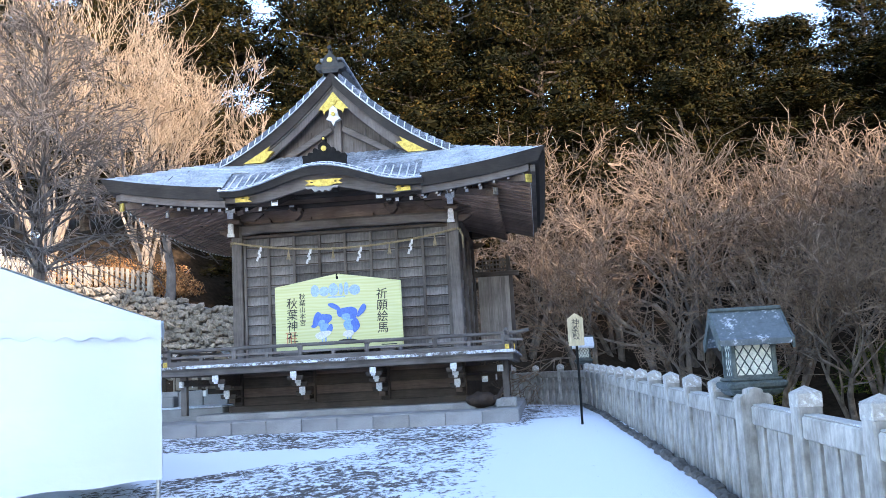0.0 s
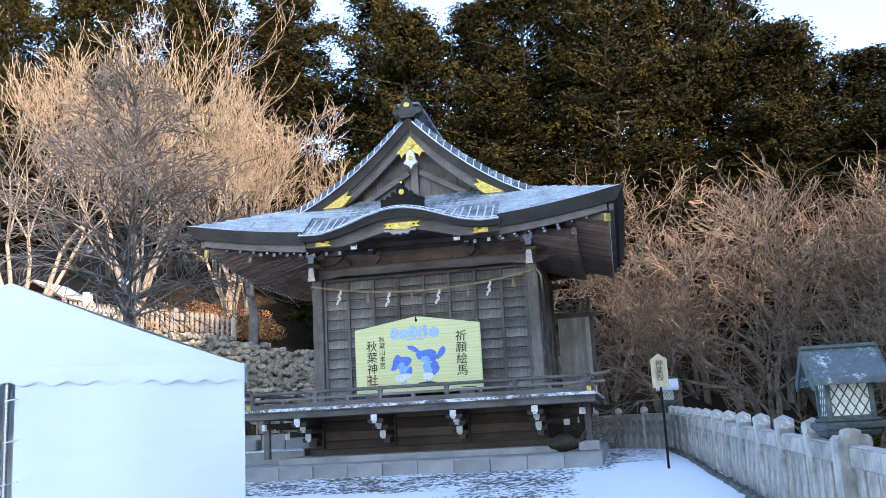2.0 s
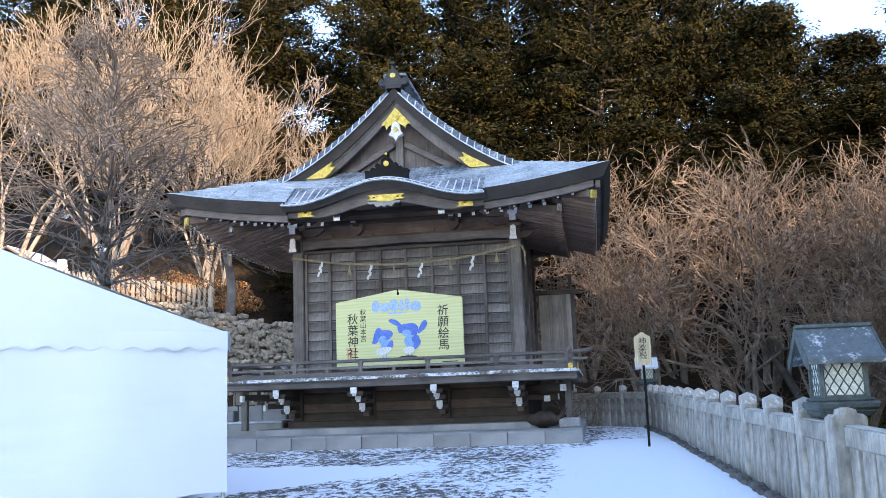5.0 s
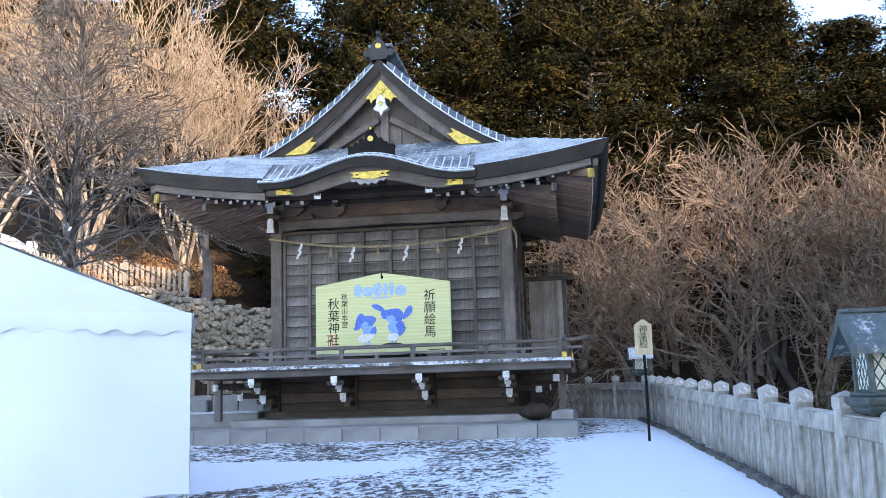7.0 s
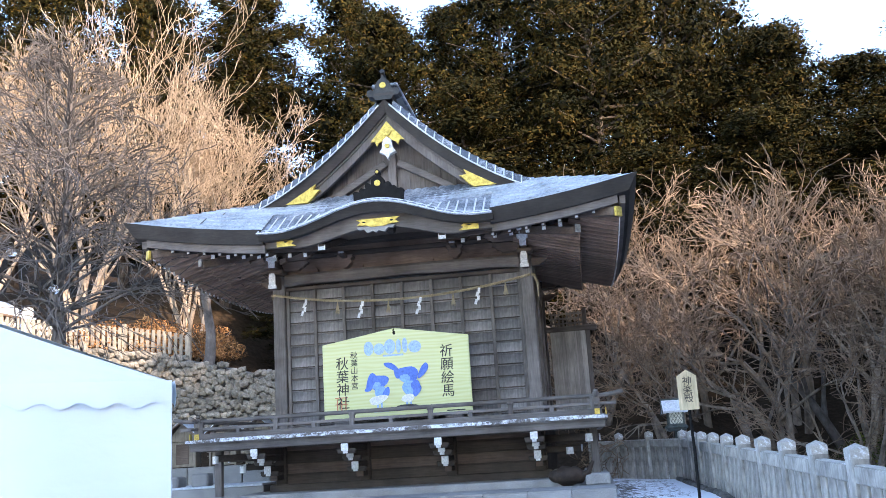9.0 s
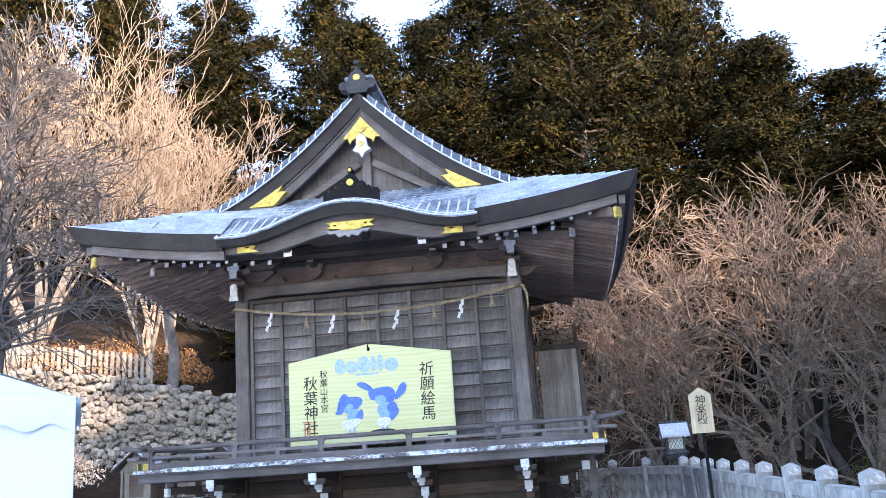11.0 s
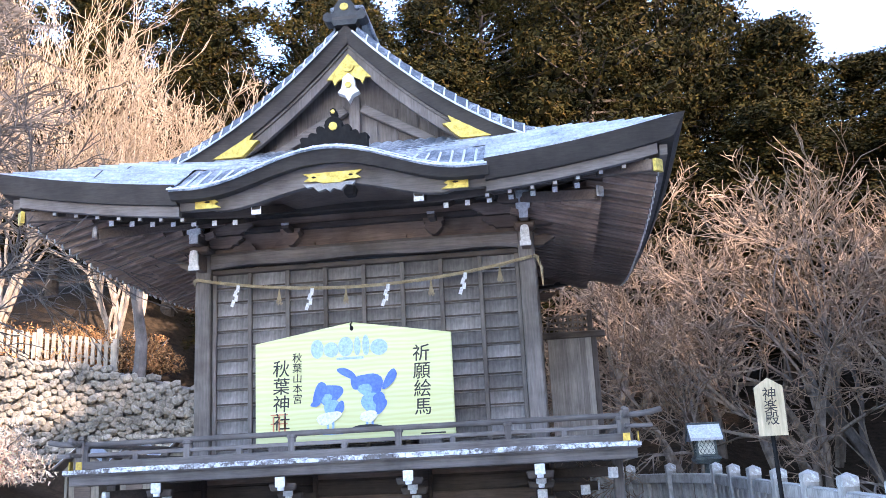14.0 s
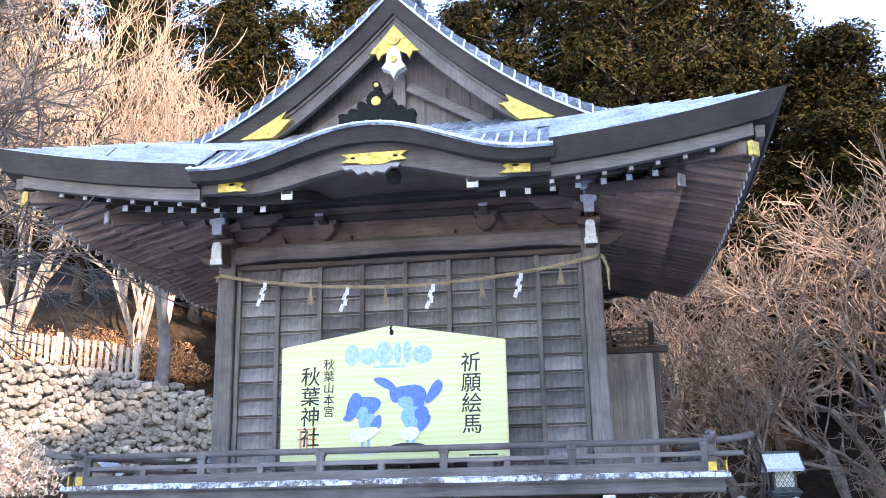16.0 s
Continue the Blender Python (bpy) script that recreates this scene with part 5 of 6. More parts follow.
def build_sign():
    x, y = 2.47, 16.5
    g = rise(y)
    sg = thing("name_sign", (x, y, g), "pale wooden name board on a thin black post", "sign")
    wood = surface("new_pale_wood", (0.55, 0.44, 0.26), (0.70, 0.58, 0.38), 4, 0.6, (1, 1, 0.1), 30, 0.2, vary=0)
    ink = surface("sign_ink", (0.02, 0.018, 0.015), (0.04, 0.035, 0.03), 6, 0.6, vary=0)
    M = pose(x, y, g, 0, 0, -4)
    part("post", tube([(0, 0, -0.1), (0.005, 0, 0.8), (-0.01, 0.02, 1.80)], 0.021, 8), BLACK, sg, at=M)
    part("board", plate([(-0.135, 1.33), (0.135, 1.33), (0.135, 1.80), (0, 1.89), (-0.135, 1.80)], -0.05, -0.02), wood, sg, "pointed pale wooden board", at=M)
    o = lettering("神\n楽\n殿", 0.135, 0, 0, 0, ink, sg, 0.88, label="black painted characters")
    o.matrix_basis = M @ pose(0, -0.053, 1.79, 90, 0, 0)


build_sign()


# ---------------------------------------------------------------- white tent
def build_tent():
    B, M = Vector((-2.20, 9.95, 0)), Vector((-4.10, 8.60, 0))      # yard corner and middle of the gable end
    A = M * 2 - B
    d = (B - M).normalized()
    inw = Vector((-d.y, d.x, 0))
    L = 5.4
    eave, apex = 2.24, 3.10
    tent = thing("event_tent", (M.x, M.y, rise(8.6)), "white event tent with gabled roof, scalloped valance and cloth walls", "tent")
    up = lambda v, z: Vector((v.x, v.y, z))

    def roof_slope(p):
        def fn(u, v):
            w = up(p, eave).lerp(up(M, apex), v) + inw * (L * u)
            w.z -= 0.05 * math.sin(math.pi * v) * (0.5 + 0.5 * math.sin(math.pi * u)) * (0 if u == 0 else 1)
            return w
        part("roof_panel", grid(fn, 14, 8), TENT, tent, "taut white roof cloth", smooth=True)

    roof_slope(A)
    roof_slope(B)

    def gable(off, sgn):
        def fn(u, v):
            w = A.lerp(B, u)
            top = eave + (apex - eave) * (1 - abs(2 * u - 1)) - 0.025 * math.sin(math.pi * min(1, abs(2 * u - 1)))
            q = up(w + inw * off, eave - 0.01 + (top - eave + 0.01) * v)
            return q + inw * sgn * (0.012 * noise.noise(Vector((u * 6, v * 2, 3.1))) * math.sin(math.pi * v))
        part("gable_cloth", grid(fn, 40, 10), TENT, tent, "white triangular gable cloth", smooth=True)

    gable(0.0, -1)
    gable(L, 1)
    for p, q in ((A, B), (B, B + inw * L), (B + inw * L, A + inw * L), (A + inw * L, A)):
        ln = (q - p).length
        n = int(ln * 26)
        waves = round(ln / 0.272)
        out = (q - p).normalized().cross(Vector((0, 0, 1)))
        bm = bmesh.new()
        rows = []
        for i in range(n + 1):
            t = i / n
            w = p.lerp(q, t) + out * (0.028 + 0.010 * math.sin(t * 23))
            drop = 0.185 - 0.03 * math.sin(math.pi * t) + 0.024 * math.cos(2 * math.pi * t * waves)
            rows.append([bm.verts.new(up(w, eave + 0.01)), bm.verts.new(up(w + out * 0.012, eave - drop * 0.5)), bm.verts.new(up(w, eave - drop))])
        for a, b in zip(rows, rows[1:]):
            for k in range(2):
                bm.faces.new((a[k], a[k + 1], b[k + 1], b[k]))
        part("valance", bm, TENT, tent, "scalloped valance", smooth=True)

    def wall(p, q, lab):
        out = (q - p).normalized().cross(Vector((0, 0, 1)))
        ln = (q - p).length

        def fn(u, v):
            w = p.lerp(q, u)
            x = u * ln
            pull = 0.065 * math.sin(3.2 * x + 5.5 * v) * v * (1 - v) * 2.2 * min(1.0, 5 * u, 5 * (1 - u))          # slanting drag folds below the eave
            s = noise.noise(Vector((x * 1.2, v * 2.2, 1.7))) * 0.045 * math.sin(math.pi * u) + pull + 0.010 * noise.noise(Vector((x * 0.7, v * 14, 5)))
            zb = rise(w.y) + 0.19 + 0.012 * math.sin(7 * x)
            return up(w + out * (s + 0.004), zb + (eave - 0.04 - zb) * v)
        part("cloth_wall", grid(fn, int(ln * 26), 36), TENT, tent, lab, smooth=True)

    wall(M + d * 0.07, B, "hanging white cloth wall with soft creases")
    wall(B, B + inw * L, "hanging white cloth wall with soft creases")
    wall(B + inw * L, A + inw * L, "hanging white cloth wall with soft creases")
    wall(A + inw * L, A, "hanging white cloth wall with soft creases")
    for p in (A, B, M, A + inw * L, B + inw * L, A + inw * L / 2, B + inw * L / 2):
        i = (M + inw * L / 2 - p).normalized() * 0.05
        part("pole", tube([up(p + i, rise(p.y)), up(p + i, eave - 0.02)], 0.024, 8), STEEL, tent, "galvanised steel pole")
    part("ridge_pole", tube([up(M + inw * 0.05, apex - 0.05), up(M + inw * (L - 0.05), apex - 0.05)], 0.022, 8), STEEL, tent)
    for p, q in ((A, B), (B, B + inw * L), (A, A + inw * L)):
        part("eave_pole", tube([up(p + inw * 0.06, eave - 0.04), up(q + inw * 0.05, eave - 0.04)], 0.02, 8), STEEL, tent)
    for k in range(4):
        z = 0.75 + 0.40 * k
        part("tie", tube([up(M + d * 0.12 - inw * 0.02, z), up(M - d * 0.03 - inw * 0.02, z - 0.03)], 0.007, 5), WHITE_PAPER, tent, "white tie cord")


build_tent()

# ---------------------------------------------------------------- trees
def from_lists(name, V, F, mats, idx=None):
    me = bpy.data.meshes.new(name)
    me.from_pydata(V, [], F)
    for m in mats:
        me.materials.append(m)
    if idx is not None:
        me.polygons.foreach_set("material_index", idx)
    me.update()
    return me


def seg_tube(V, F, p, q, r0, r1, sides):
    d = (q - p)
    if d.length < 1e-5:
        return
    d.normalize()
    a = d.orthogonal().normalized()
    b = d.cross(a)
    n = len(V)
    for c, r in ((p, r0), (q, r1)):
        for k in range(sides):
            t = 2 * math.pi * k / sides
            V.append(tuple(c + (a * math.cos(t) + b * math.sin(t)) * r))
    for k in range(sides):
        j = (k + 1) % sides
        F.append((n + k, n + j, n + sides + j, n + sides + k))


def bare_tree(seed, height, spread, stems, levels, rise_up=0.5, droop=0.0, fork=2.0, lean=0.0, trunk_r=0.13, straight=False, side=0.45):
    """Two lists of tubes: the limbs and the fine leafless crown."""
    rng = random.Random(seed)
    limbs, fine = ([], []), ([], [])

    def grow(p, d, ln, r, lev):
        n = 4 if lev > 2 else 3
        store = limbs if lev > 2 else fine
        for i in range(n):
            jit = Vector((rng.gauss(0, 1), rng.gauss(0, 1), rng.gauss(0, 1))) * (0.10 if lev > 2 else 0.19)
            d = (d + jit + Vector((0, 0, 0.09 * rise_up - 0.10 * droop))).normalized()
            q = p + d * (ln / n)
            r2 = max(r * 0.89, 0.009)
            seg_tube(store[0], store[1], p, q, r, r2, 6 if r > 0.07 else (4 if r > 0.025 else 3))
            p, r = q, r2
            if lev > 0 and (i > 0 or lev < 3) and rng.random() < side * (1.5 if lev < 3 else 1.0):
                child(p, d, ln, r, lev)
        if lev > 0:
            for _ in range(int(fork + rng.random())):
                child(p, d, ln, r, lev)

    def child(p, d, ln, r, lev):
        ang = rng.uniform(0.25, 0.70) * spread
        ax = d.orthogonal().normalized()
        ax.rotate(Matrix.Rotation(rng.uniform(0, 2 * math.pi), 3, d))
        nd = (d * math.cos(ang) + ax * math.sin(ang) + Vector((0, 0, 0.20 * rise_up - 0.25 * droop))).normalized()
        k = rng.uniform(0.60, 0.86) if lev > 1 else rng.uniform(0.40, 0.62)
        grow(p, nd, ln * k, max(r * rng.uniform(0.58, 0.76), 0.011), lev - 1)

    if straight:                                   # a leader with side branches all the way up
        p, r = Vector((0, 0, -0.3)), trunk_r
        n = 24
        for i in range(n):
            q = p + Vector((rng.gauss(lean, 0.05), rng.gauss(0, 0.05), (height + 0.3) / n))
            seg_tube(limbs[0], limbs[1], p, q, r, r * 0.94, 8)
            p, r = q, r * 0.94
            if i > 8:
                for _ in range(7):
                    a = rng.uniform(0, 2 * math.pi)
                    up = 0.05 + 0.9 * i / n
                    d = Vector((math.cos(a), math.sin(a), up)).normalized()
                    grow(p, d, height * 0.27 * (1.15 - i / n) * rng.uniform(0.7, 1.15), max(0.03, r * 0.30), levels - 2)
    else:
        for s in range(stems):
            a = 2 * math.pi * s / stems + rng.uniform(-0.4, 0.4)
            t = rng.uniform(0.15, 0.50) * (1 if stems > 1 else 0.25)
            d = Vector((math.cos(a) * t + lean, math.sin(a) * t, 1)).normalized()
            grow(Vector((math.cos(a) * 0.15, math.sin(a) * 0.15, -0.3)), d, height * rng.uniform(0.26, 0.34), trunk_r * rng.uniform(0.7, 1.0), levels)
    top = max(v[2] for v in fine[0]) if fine[0] else height
    k = height / top                               # keep to the wanted height
    return tuple(([(x * k, y * k, z * k) for x, y, z in V], F) for V, F in (limbs, fine))


def put_bare(name, limbs, twigs, mat_l, mat_t, at, label, group=""):
    tr = thing(name, at, label, "tree", group)
    part("trunk", from_lists("trunk", *limbs, [mat_l]), None, tr, at=at)
    part("crown", from_lists("crown", *twigs, [mat_t]), None, tr, "fine leafless twigs", at=at)
    return tr


def cedar(seed, height, width, leaf=0.15, tufts=125):
    rng = random.Random(seed)
    V, F = [], []
    LV, LF, core = [], [], []
    p, r = Vector((0, 0, -1)), height * 0.018
    n = 16
    for i in range(n):
        q = p + Vector((rng.gauss(0, 0.06), rng.gauss(0, 0.06), (height + 0.6) / n))
        seg_tube(V, F, p, q, r, r * 0.9, 8)
        p, r = q, r * 0.9

    def clump(c, rad, k):
        m = len(LV)                                # ragged heart added to each clump; its near-black colour is the shade inside
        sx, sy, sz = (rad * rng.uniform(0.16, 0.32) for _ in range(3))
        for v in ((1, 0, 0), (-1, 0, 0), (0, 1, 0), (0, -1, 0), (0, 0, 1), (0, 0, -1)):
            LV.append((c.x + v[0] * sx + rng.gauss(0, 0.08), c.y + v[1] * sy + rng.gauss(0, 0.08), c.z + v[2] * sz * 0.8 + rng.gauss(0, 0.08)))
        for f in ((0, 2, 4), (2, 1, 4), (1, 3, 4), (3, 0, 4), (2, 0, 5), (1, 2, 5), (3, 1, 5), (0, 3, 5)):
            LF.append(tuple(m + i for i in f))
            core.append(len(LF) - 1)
        for _ in range(k):                             # sprays lying like shingles over the clump
            v = Vector((rng.gauss(0, 1), rng.gauss(0, 1), rng.gauss(0.15, 1))).normalized()
            base = c + Vector((v.x, v.y, v.z * 0.75)) * rad * rng.uniform(0.45, 0.95)
            d = Vector((rng.gauss(0, 1), rng.gauss(0, 1), rng.gauss(-0.2, 0.8)))
            d = (d - v * d.dot(v)).normalized() * 0.85 + v * rng.uniform(0.1, 0.7)
            side = v.cross(d).normalized() + v * rng.gauss(0, 0.25)
            ln, w = leaf * rng.uniform(0.8, 1.8), leaf * rng.uniform(0.22, 0.40)
            m = len(LV)
            LV.extend([tuple(base - side * w), tuple(base + d * ln), tuple(base + side * w)])
            LF.append((m, m + 1, m + 2))

    h = height * 0.22
    while h < height * 0.99:
        t = max(0.0, (h / height - 0.22) / 0.78)
        reach = width * (0.55 + 0.75 * t - 1.22 * t ** 2.1) * rng.uniform(0.75, 1.2) + 0.25
        k = rng.randint(4, 6)
        a0 = rng.uniform(0, 6.28)
        for i in range(k):
            a = a0 + 6.283 * i / k + rng.uniform(-0.4, 0.4)
            L = reach * rng.uniform(0.55, 1.2)
            root = Vector((0, 0, h))
            tip = Vector((math.cos(a) * L, math.sin(a) * L, h + L * rng.uniform(-0.05, 0.35)))
            seg_tube(V, F, root, tip, 0.02 * L + 0.02, 0.01, 4)
            m = max(2, int(L / 0.85))
            for j in range(m):
                u = 0.30 + 0.75 * (j + rng.random()) / m
                c = root.lerp(tip, u) + Vector((rng.gauss(0, 0.22), rng.gauss(0, 0.22), rng.gauss(0.05, 0.18)))
                clump(c, rng.uniform(0.55, 1.20), tufts)
        h += height * 0.035 * rng.uniform(0.7, 1.3)
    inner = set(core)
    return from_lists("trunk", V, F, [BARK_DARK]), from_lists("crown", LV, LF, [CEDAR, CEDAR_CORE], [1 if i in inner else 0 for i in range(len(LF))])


def put_cedar(meshes, at, label, group):
    tr = thing("cedar_tree", at, label, "tree", group)
    part("trunk", meshes[0], None, tr, at=at)
    part("crown", meshes[1], None, tr, "dense dark green needle crown", at=at)
    return tr


def build_woods():
    kinds = [cedar(11, 17.0, 4.2), cedar(12, 15.0, 3.6), cedar(13, 19.0, 4.6)]
    line = ((-40, 28), (-24, 27.5), (-19, 27.5), (-17.2, 24.5), (-16, 22.8), (-13.8, 25.5), (-9.4, 24.2), (-5.6, 21.9), (-1.6, 23.6), (2, 26), (4.9, 26.5), (8, 23.5), (10.1, 20.0), (14.2, 17.2), (18, 19.5), (30, 20))

    def skyline(x):
        for (a, za), (b, zb) in zip(line, line[1:]):
            if x < b:
                return za + (zb - za) * (x - a) / (b - a)
        return 20.0

    sizes = (17.0, 15.0, 19.0)
    spots = ((-1.6, 43, 0, 1), (2.6, 41, 2, 1), (6.0, 44, 0, 1), (10.3, 43, 1, 0.97), (14.4, 45, 1, 1), (19.0, 47, 0, 1), (4.5, 50, 2, 0.93), (-4.5, 48, 1, 0.97),
             (-9.2, 45, 0, 1), (-13.8, 44, 2, 1), (-19.0, 44, 1, 0.97), (-25, 42, 0, 1), (-31, 45, 1, 1), (12.5, 52, 2, 0.9), (24, 50, 1, 1), (-2.6, 38.5, 1, 0.78), (8.6, 38.5, 1, 0.74), (13.5, 40, 1, 0.82), (18, 42, 1, 0.8), (-22, 50, 2, 0.92), (-16.5, 50, 0, 0.9),
             (-21.5, 40, 0, 0.98), (-17.5, 38.5, 1, 0.62), (-13.0, 38.0, 1, 0.60), (-8.5, 38.0, 1, 0.58), (-4.0, 37.0, 1, 0.5), (0.5, 36.6, 1, 0.5), (4.0, 36.4, 1, 0.5), (7.6, 36.5, 1, 0.52), (11.2, 37.0, 1, 0.55), (15.0, 37.5, 1, 0.6), (-25.5, 37.0, 1, 0.8), (-6.6, 41, 1, 0.97), (0.6, 50, 0, 1), (9.0, 50, 0, 1), (-5.4, 33.6, 1, 0.36), (-7.2, 34.6, 1, 0.42))
    for x, y, k, j in spots:
        r = 38.3 / (y - 5.7)
        top = 1.7 + (skyline((x - 0.6) * r + 0.6) - 1.7) / r * j
        g = terrain(x, y)
        s = max(0.4, (top - g) / sizes[k])
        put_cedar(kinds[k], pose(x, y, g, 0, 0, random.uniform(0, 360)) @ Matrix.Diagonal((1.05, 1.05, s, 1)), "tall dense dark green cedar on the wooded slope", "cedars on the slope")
    # tall trees added beside the yard, mostly out of view, to keep it in shade
    shade = [cedar(14, 17.0, 4.6, 0.5, 26), cedar(15, 15.0, 4.2, 0.5, 26)]
    for x, y, k, s in ((15, -14, 0, 0.86), (15.5, -8, 0, 1.02), (15, -3.5, 1, 1.15), (15.5, 1, 0, 1.12), (15, 5, 1, 1.20), (16, 9, 0, 1.06), (15.5, 12.0, 1, 1.36), (16.5, 16.5, 0, 0.60), (19, -1, 0, 0.9), (19.5, 3.5, 0, 1.15), (19, 7.5, 1, 1.2), (20, 11.5, 0, 1.1), (19.5, -6, 0, 1.05), (20, 15.5, 1, 0.8),
                       (18.0, 20.5, 1, 0.57), (18.5, 24, 1, 0.53), (18.5, 27.5, 1, 0.51), (19.5, 31, 1, 0.53), (21, 35, 0, 0.50), (23, 39, 0, 0.7)):
        put_cedar(shade[k], pose(x, y, terrain(x, y), 0, 0, random.uniform(0, 360)) @ Matrix.Diagonal((1.15, 1.15, s, 1)), "tall dense cedar added beside the yard to cast shade", "cedars beside the yard")
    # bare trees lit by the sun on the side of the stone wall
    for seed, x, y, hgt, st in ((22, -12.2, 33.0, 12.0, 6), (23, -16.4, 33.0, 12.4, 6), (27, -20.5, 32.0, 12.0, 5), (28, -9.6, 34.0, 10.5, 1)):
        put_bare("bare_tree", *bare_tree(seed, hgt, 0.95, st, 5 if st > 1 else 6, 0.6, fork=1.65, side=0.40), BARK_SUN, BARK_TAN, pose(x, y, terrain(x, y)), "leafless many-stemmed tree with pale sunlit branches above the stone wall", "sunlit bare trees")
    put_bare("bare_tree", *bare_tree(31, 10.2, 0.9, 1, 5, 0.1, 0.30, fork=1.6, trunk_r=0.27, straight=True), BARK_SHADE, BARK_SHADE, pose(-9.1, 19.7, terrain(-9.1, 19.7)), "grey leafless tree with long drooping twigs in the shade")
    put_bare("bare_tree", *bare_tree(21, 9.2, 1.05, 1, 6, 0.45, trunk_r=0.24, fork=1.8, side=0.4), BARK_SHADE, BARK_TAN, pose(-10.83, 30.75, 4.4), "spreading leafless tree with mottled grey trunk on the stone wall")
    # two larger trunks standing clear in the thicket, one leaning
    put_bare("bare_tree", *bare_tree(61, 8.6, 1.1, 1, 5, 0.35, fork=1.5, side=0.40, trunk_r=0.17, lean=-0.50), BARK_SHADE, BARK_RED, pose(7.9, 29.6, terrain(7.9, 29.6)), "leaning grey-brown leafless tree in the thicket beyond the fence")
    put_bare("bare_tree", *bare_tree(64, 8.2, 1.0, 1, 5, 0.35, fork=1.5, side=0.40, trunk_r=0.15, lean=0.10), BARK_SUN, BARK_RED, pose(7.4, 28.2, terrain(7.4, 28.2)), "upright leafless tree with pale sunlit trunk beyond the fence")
    # thicket beyond the fence
    kinds2 = [bare_tree(s, 7.6, 1.35, 4, 5, 0.20, fork=1.50, side=0.46, trunk_r=0.12) for s in (41, 42, 43, 44)]
    meshes = [(from_lists("trunk", *a, [BARK_THICKET]), from_lists("crown", *b, [BARK_RED])) for a, b in kinds2]
    for i, (x, y, s) in enumerate(((3.2, 27.5, 0.80), (5.8, 28.5, 0.95), (8.4, 27.5, 1.0), (11.0, 26.5, 1.0), (4.4, 31.5, 0.98), (7.2, 31.8, 1.05), (10.0, 31.0, 1.08), (13.2, 30.0, 1.1), (1.4, 30.5, 0.85), (6.8, 24.6, 0.62), (9.4, 23.6, 0.70), (12.4, 23.0, 0.75), (15.5, 27.0, 1.0), (2.5, 34.0, 1.0), (0.0, 33.0, 0.9), (11.6, 34.0, 1.1))):
        at = pose(x, y, terrain(x, y), 0, 0, 77 * i) @ Matrix.Diagonal((s, s, s, 1))
        tr = thing("bare_tree", at, "leafless brown thicket tree with tangled twigs beyond the fence", "tree", "thicket beyond the fence")
        part("trunk", meshes[i % 4][0], None, tr, at=at)
        part("crown", meshes[i % 4][1], None, tr, at=at)


build_woods()


# ---------------------------------------------------------------- stone wall and picket fence on the slope
def build_stone_wall():
    wall = thing("stone_wall", (-12, 29.6, 2.0), "rough retaining wall of pale rubble stones, partly sunlit", "wall", kind="structure")
    top = lambda x: 4.17 + 0.26 * min(3.0, max(0, -9.0 - x)) + 0.16 * max(0, -12 - x)
    yw = lambda x: 30.0 + 0.08 * (x + 12)
    bm = bmesh.new()
    rows = []
    for i in range(21):
        x = -7.5 - 0.55 * i
        rows.append([(x, yw(x) + 0.02, 0.4), (x, yw(x) + 0.10, top(x) - 0.05), (x, yw(x) + 0.9, top(x) - 0.02), (x, yw(x) + 0.9, 0.4)])
    add_ring_loft(bm, rows)
    part("wall_core", bm, RUBBLE_DARK, wall)
    shapes = []
    for k in range(6):
        bs = bmesh.new()
        bmesh.ops.create_icosphere(bs, subdivisions=1, radius=0.5)
        for v in bs.verts:
            v.co *= 1 + random.uniform(-0.18, 0.18)
            v.co = Vector((max(-0.42, min(0.42, v.co.x)), v.co.y * 0.7, max(-0.40, min(0.40, v.co.z))))
        shapes.append(data_of("stone", bs, RUBBLE))
    n, z = 0, 0.9
    V, F = [], []
    while z < 5.9:
        x = -7.5 + random.uniform(-0.2, 0.2)
        hh = random.uniform(0.12, 0.19)
        while x > -18.0:
            w = random.uniform(0.12, 0.26)
            if z < top(x) + 0.02:
                at = pose(x - w / 2, yw(x) - 0.02 + random.uniform(-0.05, 0.05), z + random.uniform(-0.09, 0.09), random.uniform(-10, 10), random.uniform(-35, 35), random.uniform(-8, 8)) @ Matrix.Diagonal((w * 1.48, 0.26, hh * random.uniform(1.4, 2.0), 1))
                if n < 300 and z > 1.7 and x > -13.5:
                    part("stone", shapes[n % 6], None, wall, at=at)
                    n += 1
                else:
                    me = shapes[(n + len(V)) % 6]
                    k = len(V)
                    V.extend([tuple(at @ v.co) for v in me.vertices])
                    F.extend([tuple(k + i for i in pl.vertices) for pl in me.polygons])
            x -= w
        z += hh
    part("rubble", from_lists("rubble", V, F, [RUBBLE]), None, wall, kind="stuff")
    pf = thing("picket_fence", (-13, 30.6, 4.9), "pale weathered wooden picket fence on top of the stone wall", "fence")
    pk = data_of("picket", box((0, 0, 0), (0.105, 0.06, 0.72), 0.008), PICKET)
    for i in range(36):
        x = -11.35 - 0.19 * i
        part("picket", pk, None, pf, at=pose(x, 30.75, top(x) + 0.40 + random.uniform(-0.015, 0.015), 0, random.uniform(-1.5, 1.5), 0))
    for dz in (0.2, 0.58):
        for i in range(5):
            a, b = -11.2 - 1.4 * i, -11.2 - 1.4 * (i + 1)
            part("rail", tube([(a, 30.80, top(a) + dz + 0.05), (b, 30.80, top(b) + dz + 0.05)], 0.04, 4), PICKET, pf)
    for i in range(4):
        x = -11.3 - 2.2 * i
        part("post", box((x, 30.80, top(x) + 0.42), (0.13, 0.13, 0.9), 0.012), PICKET, pf)


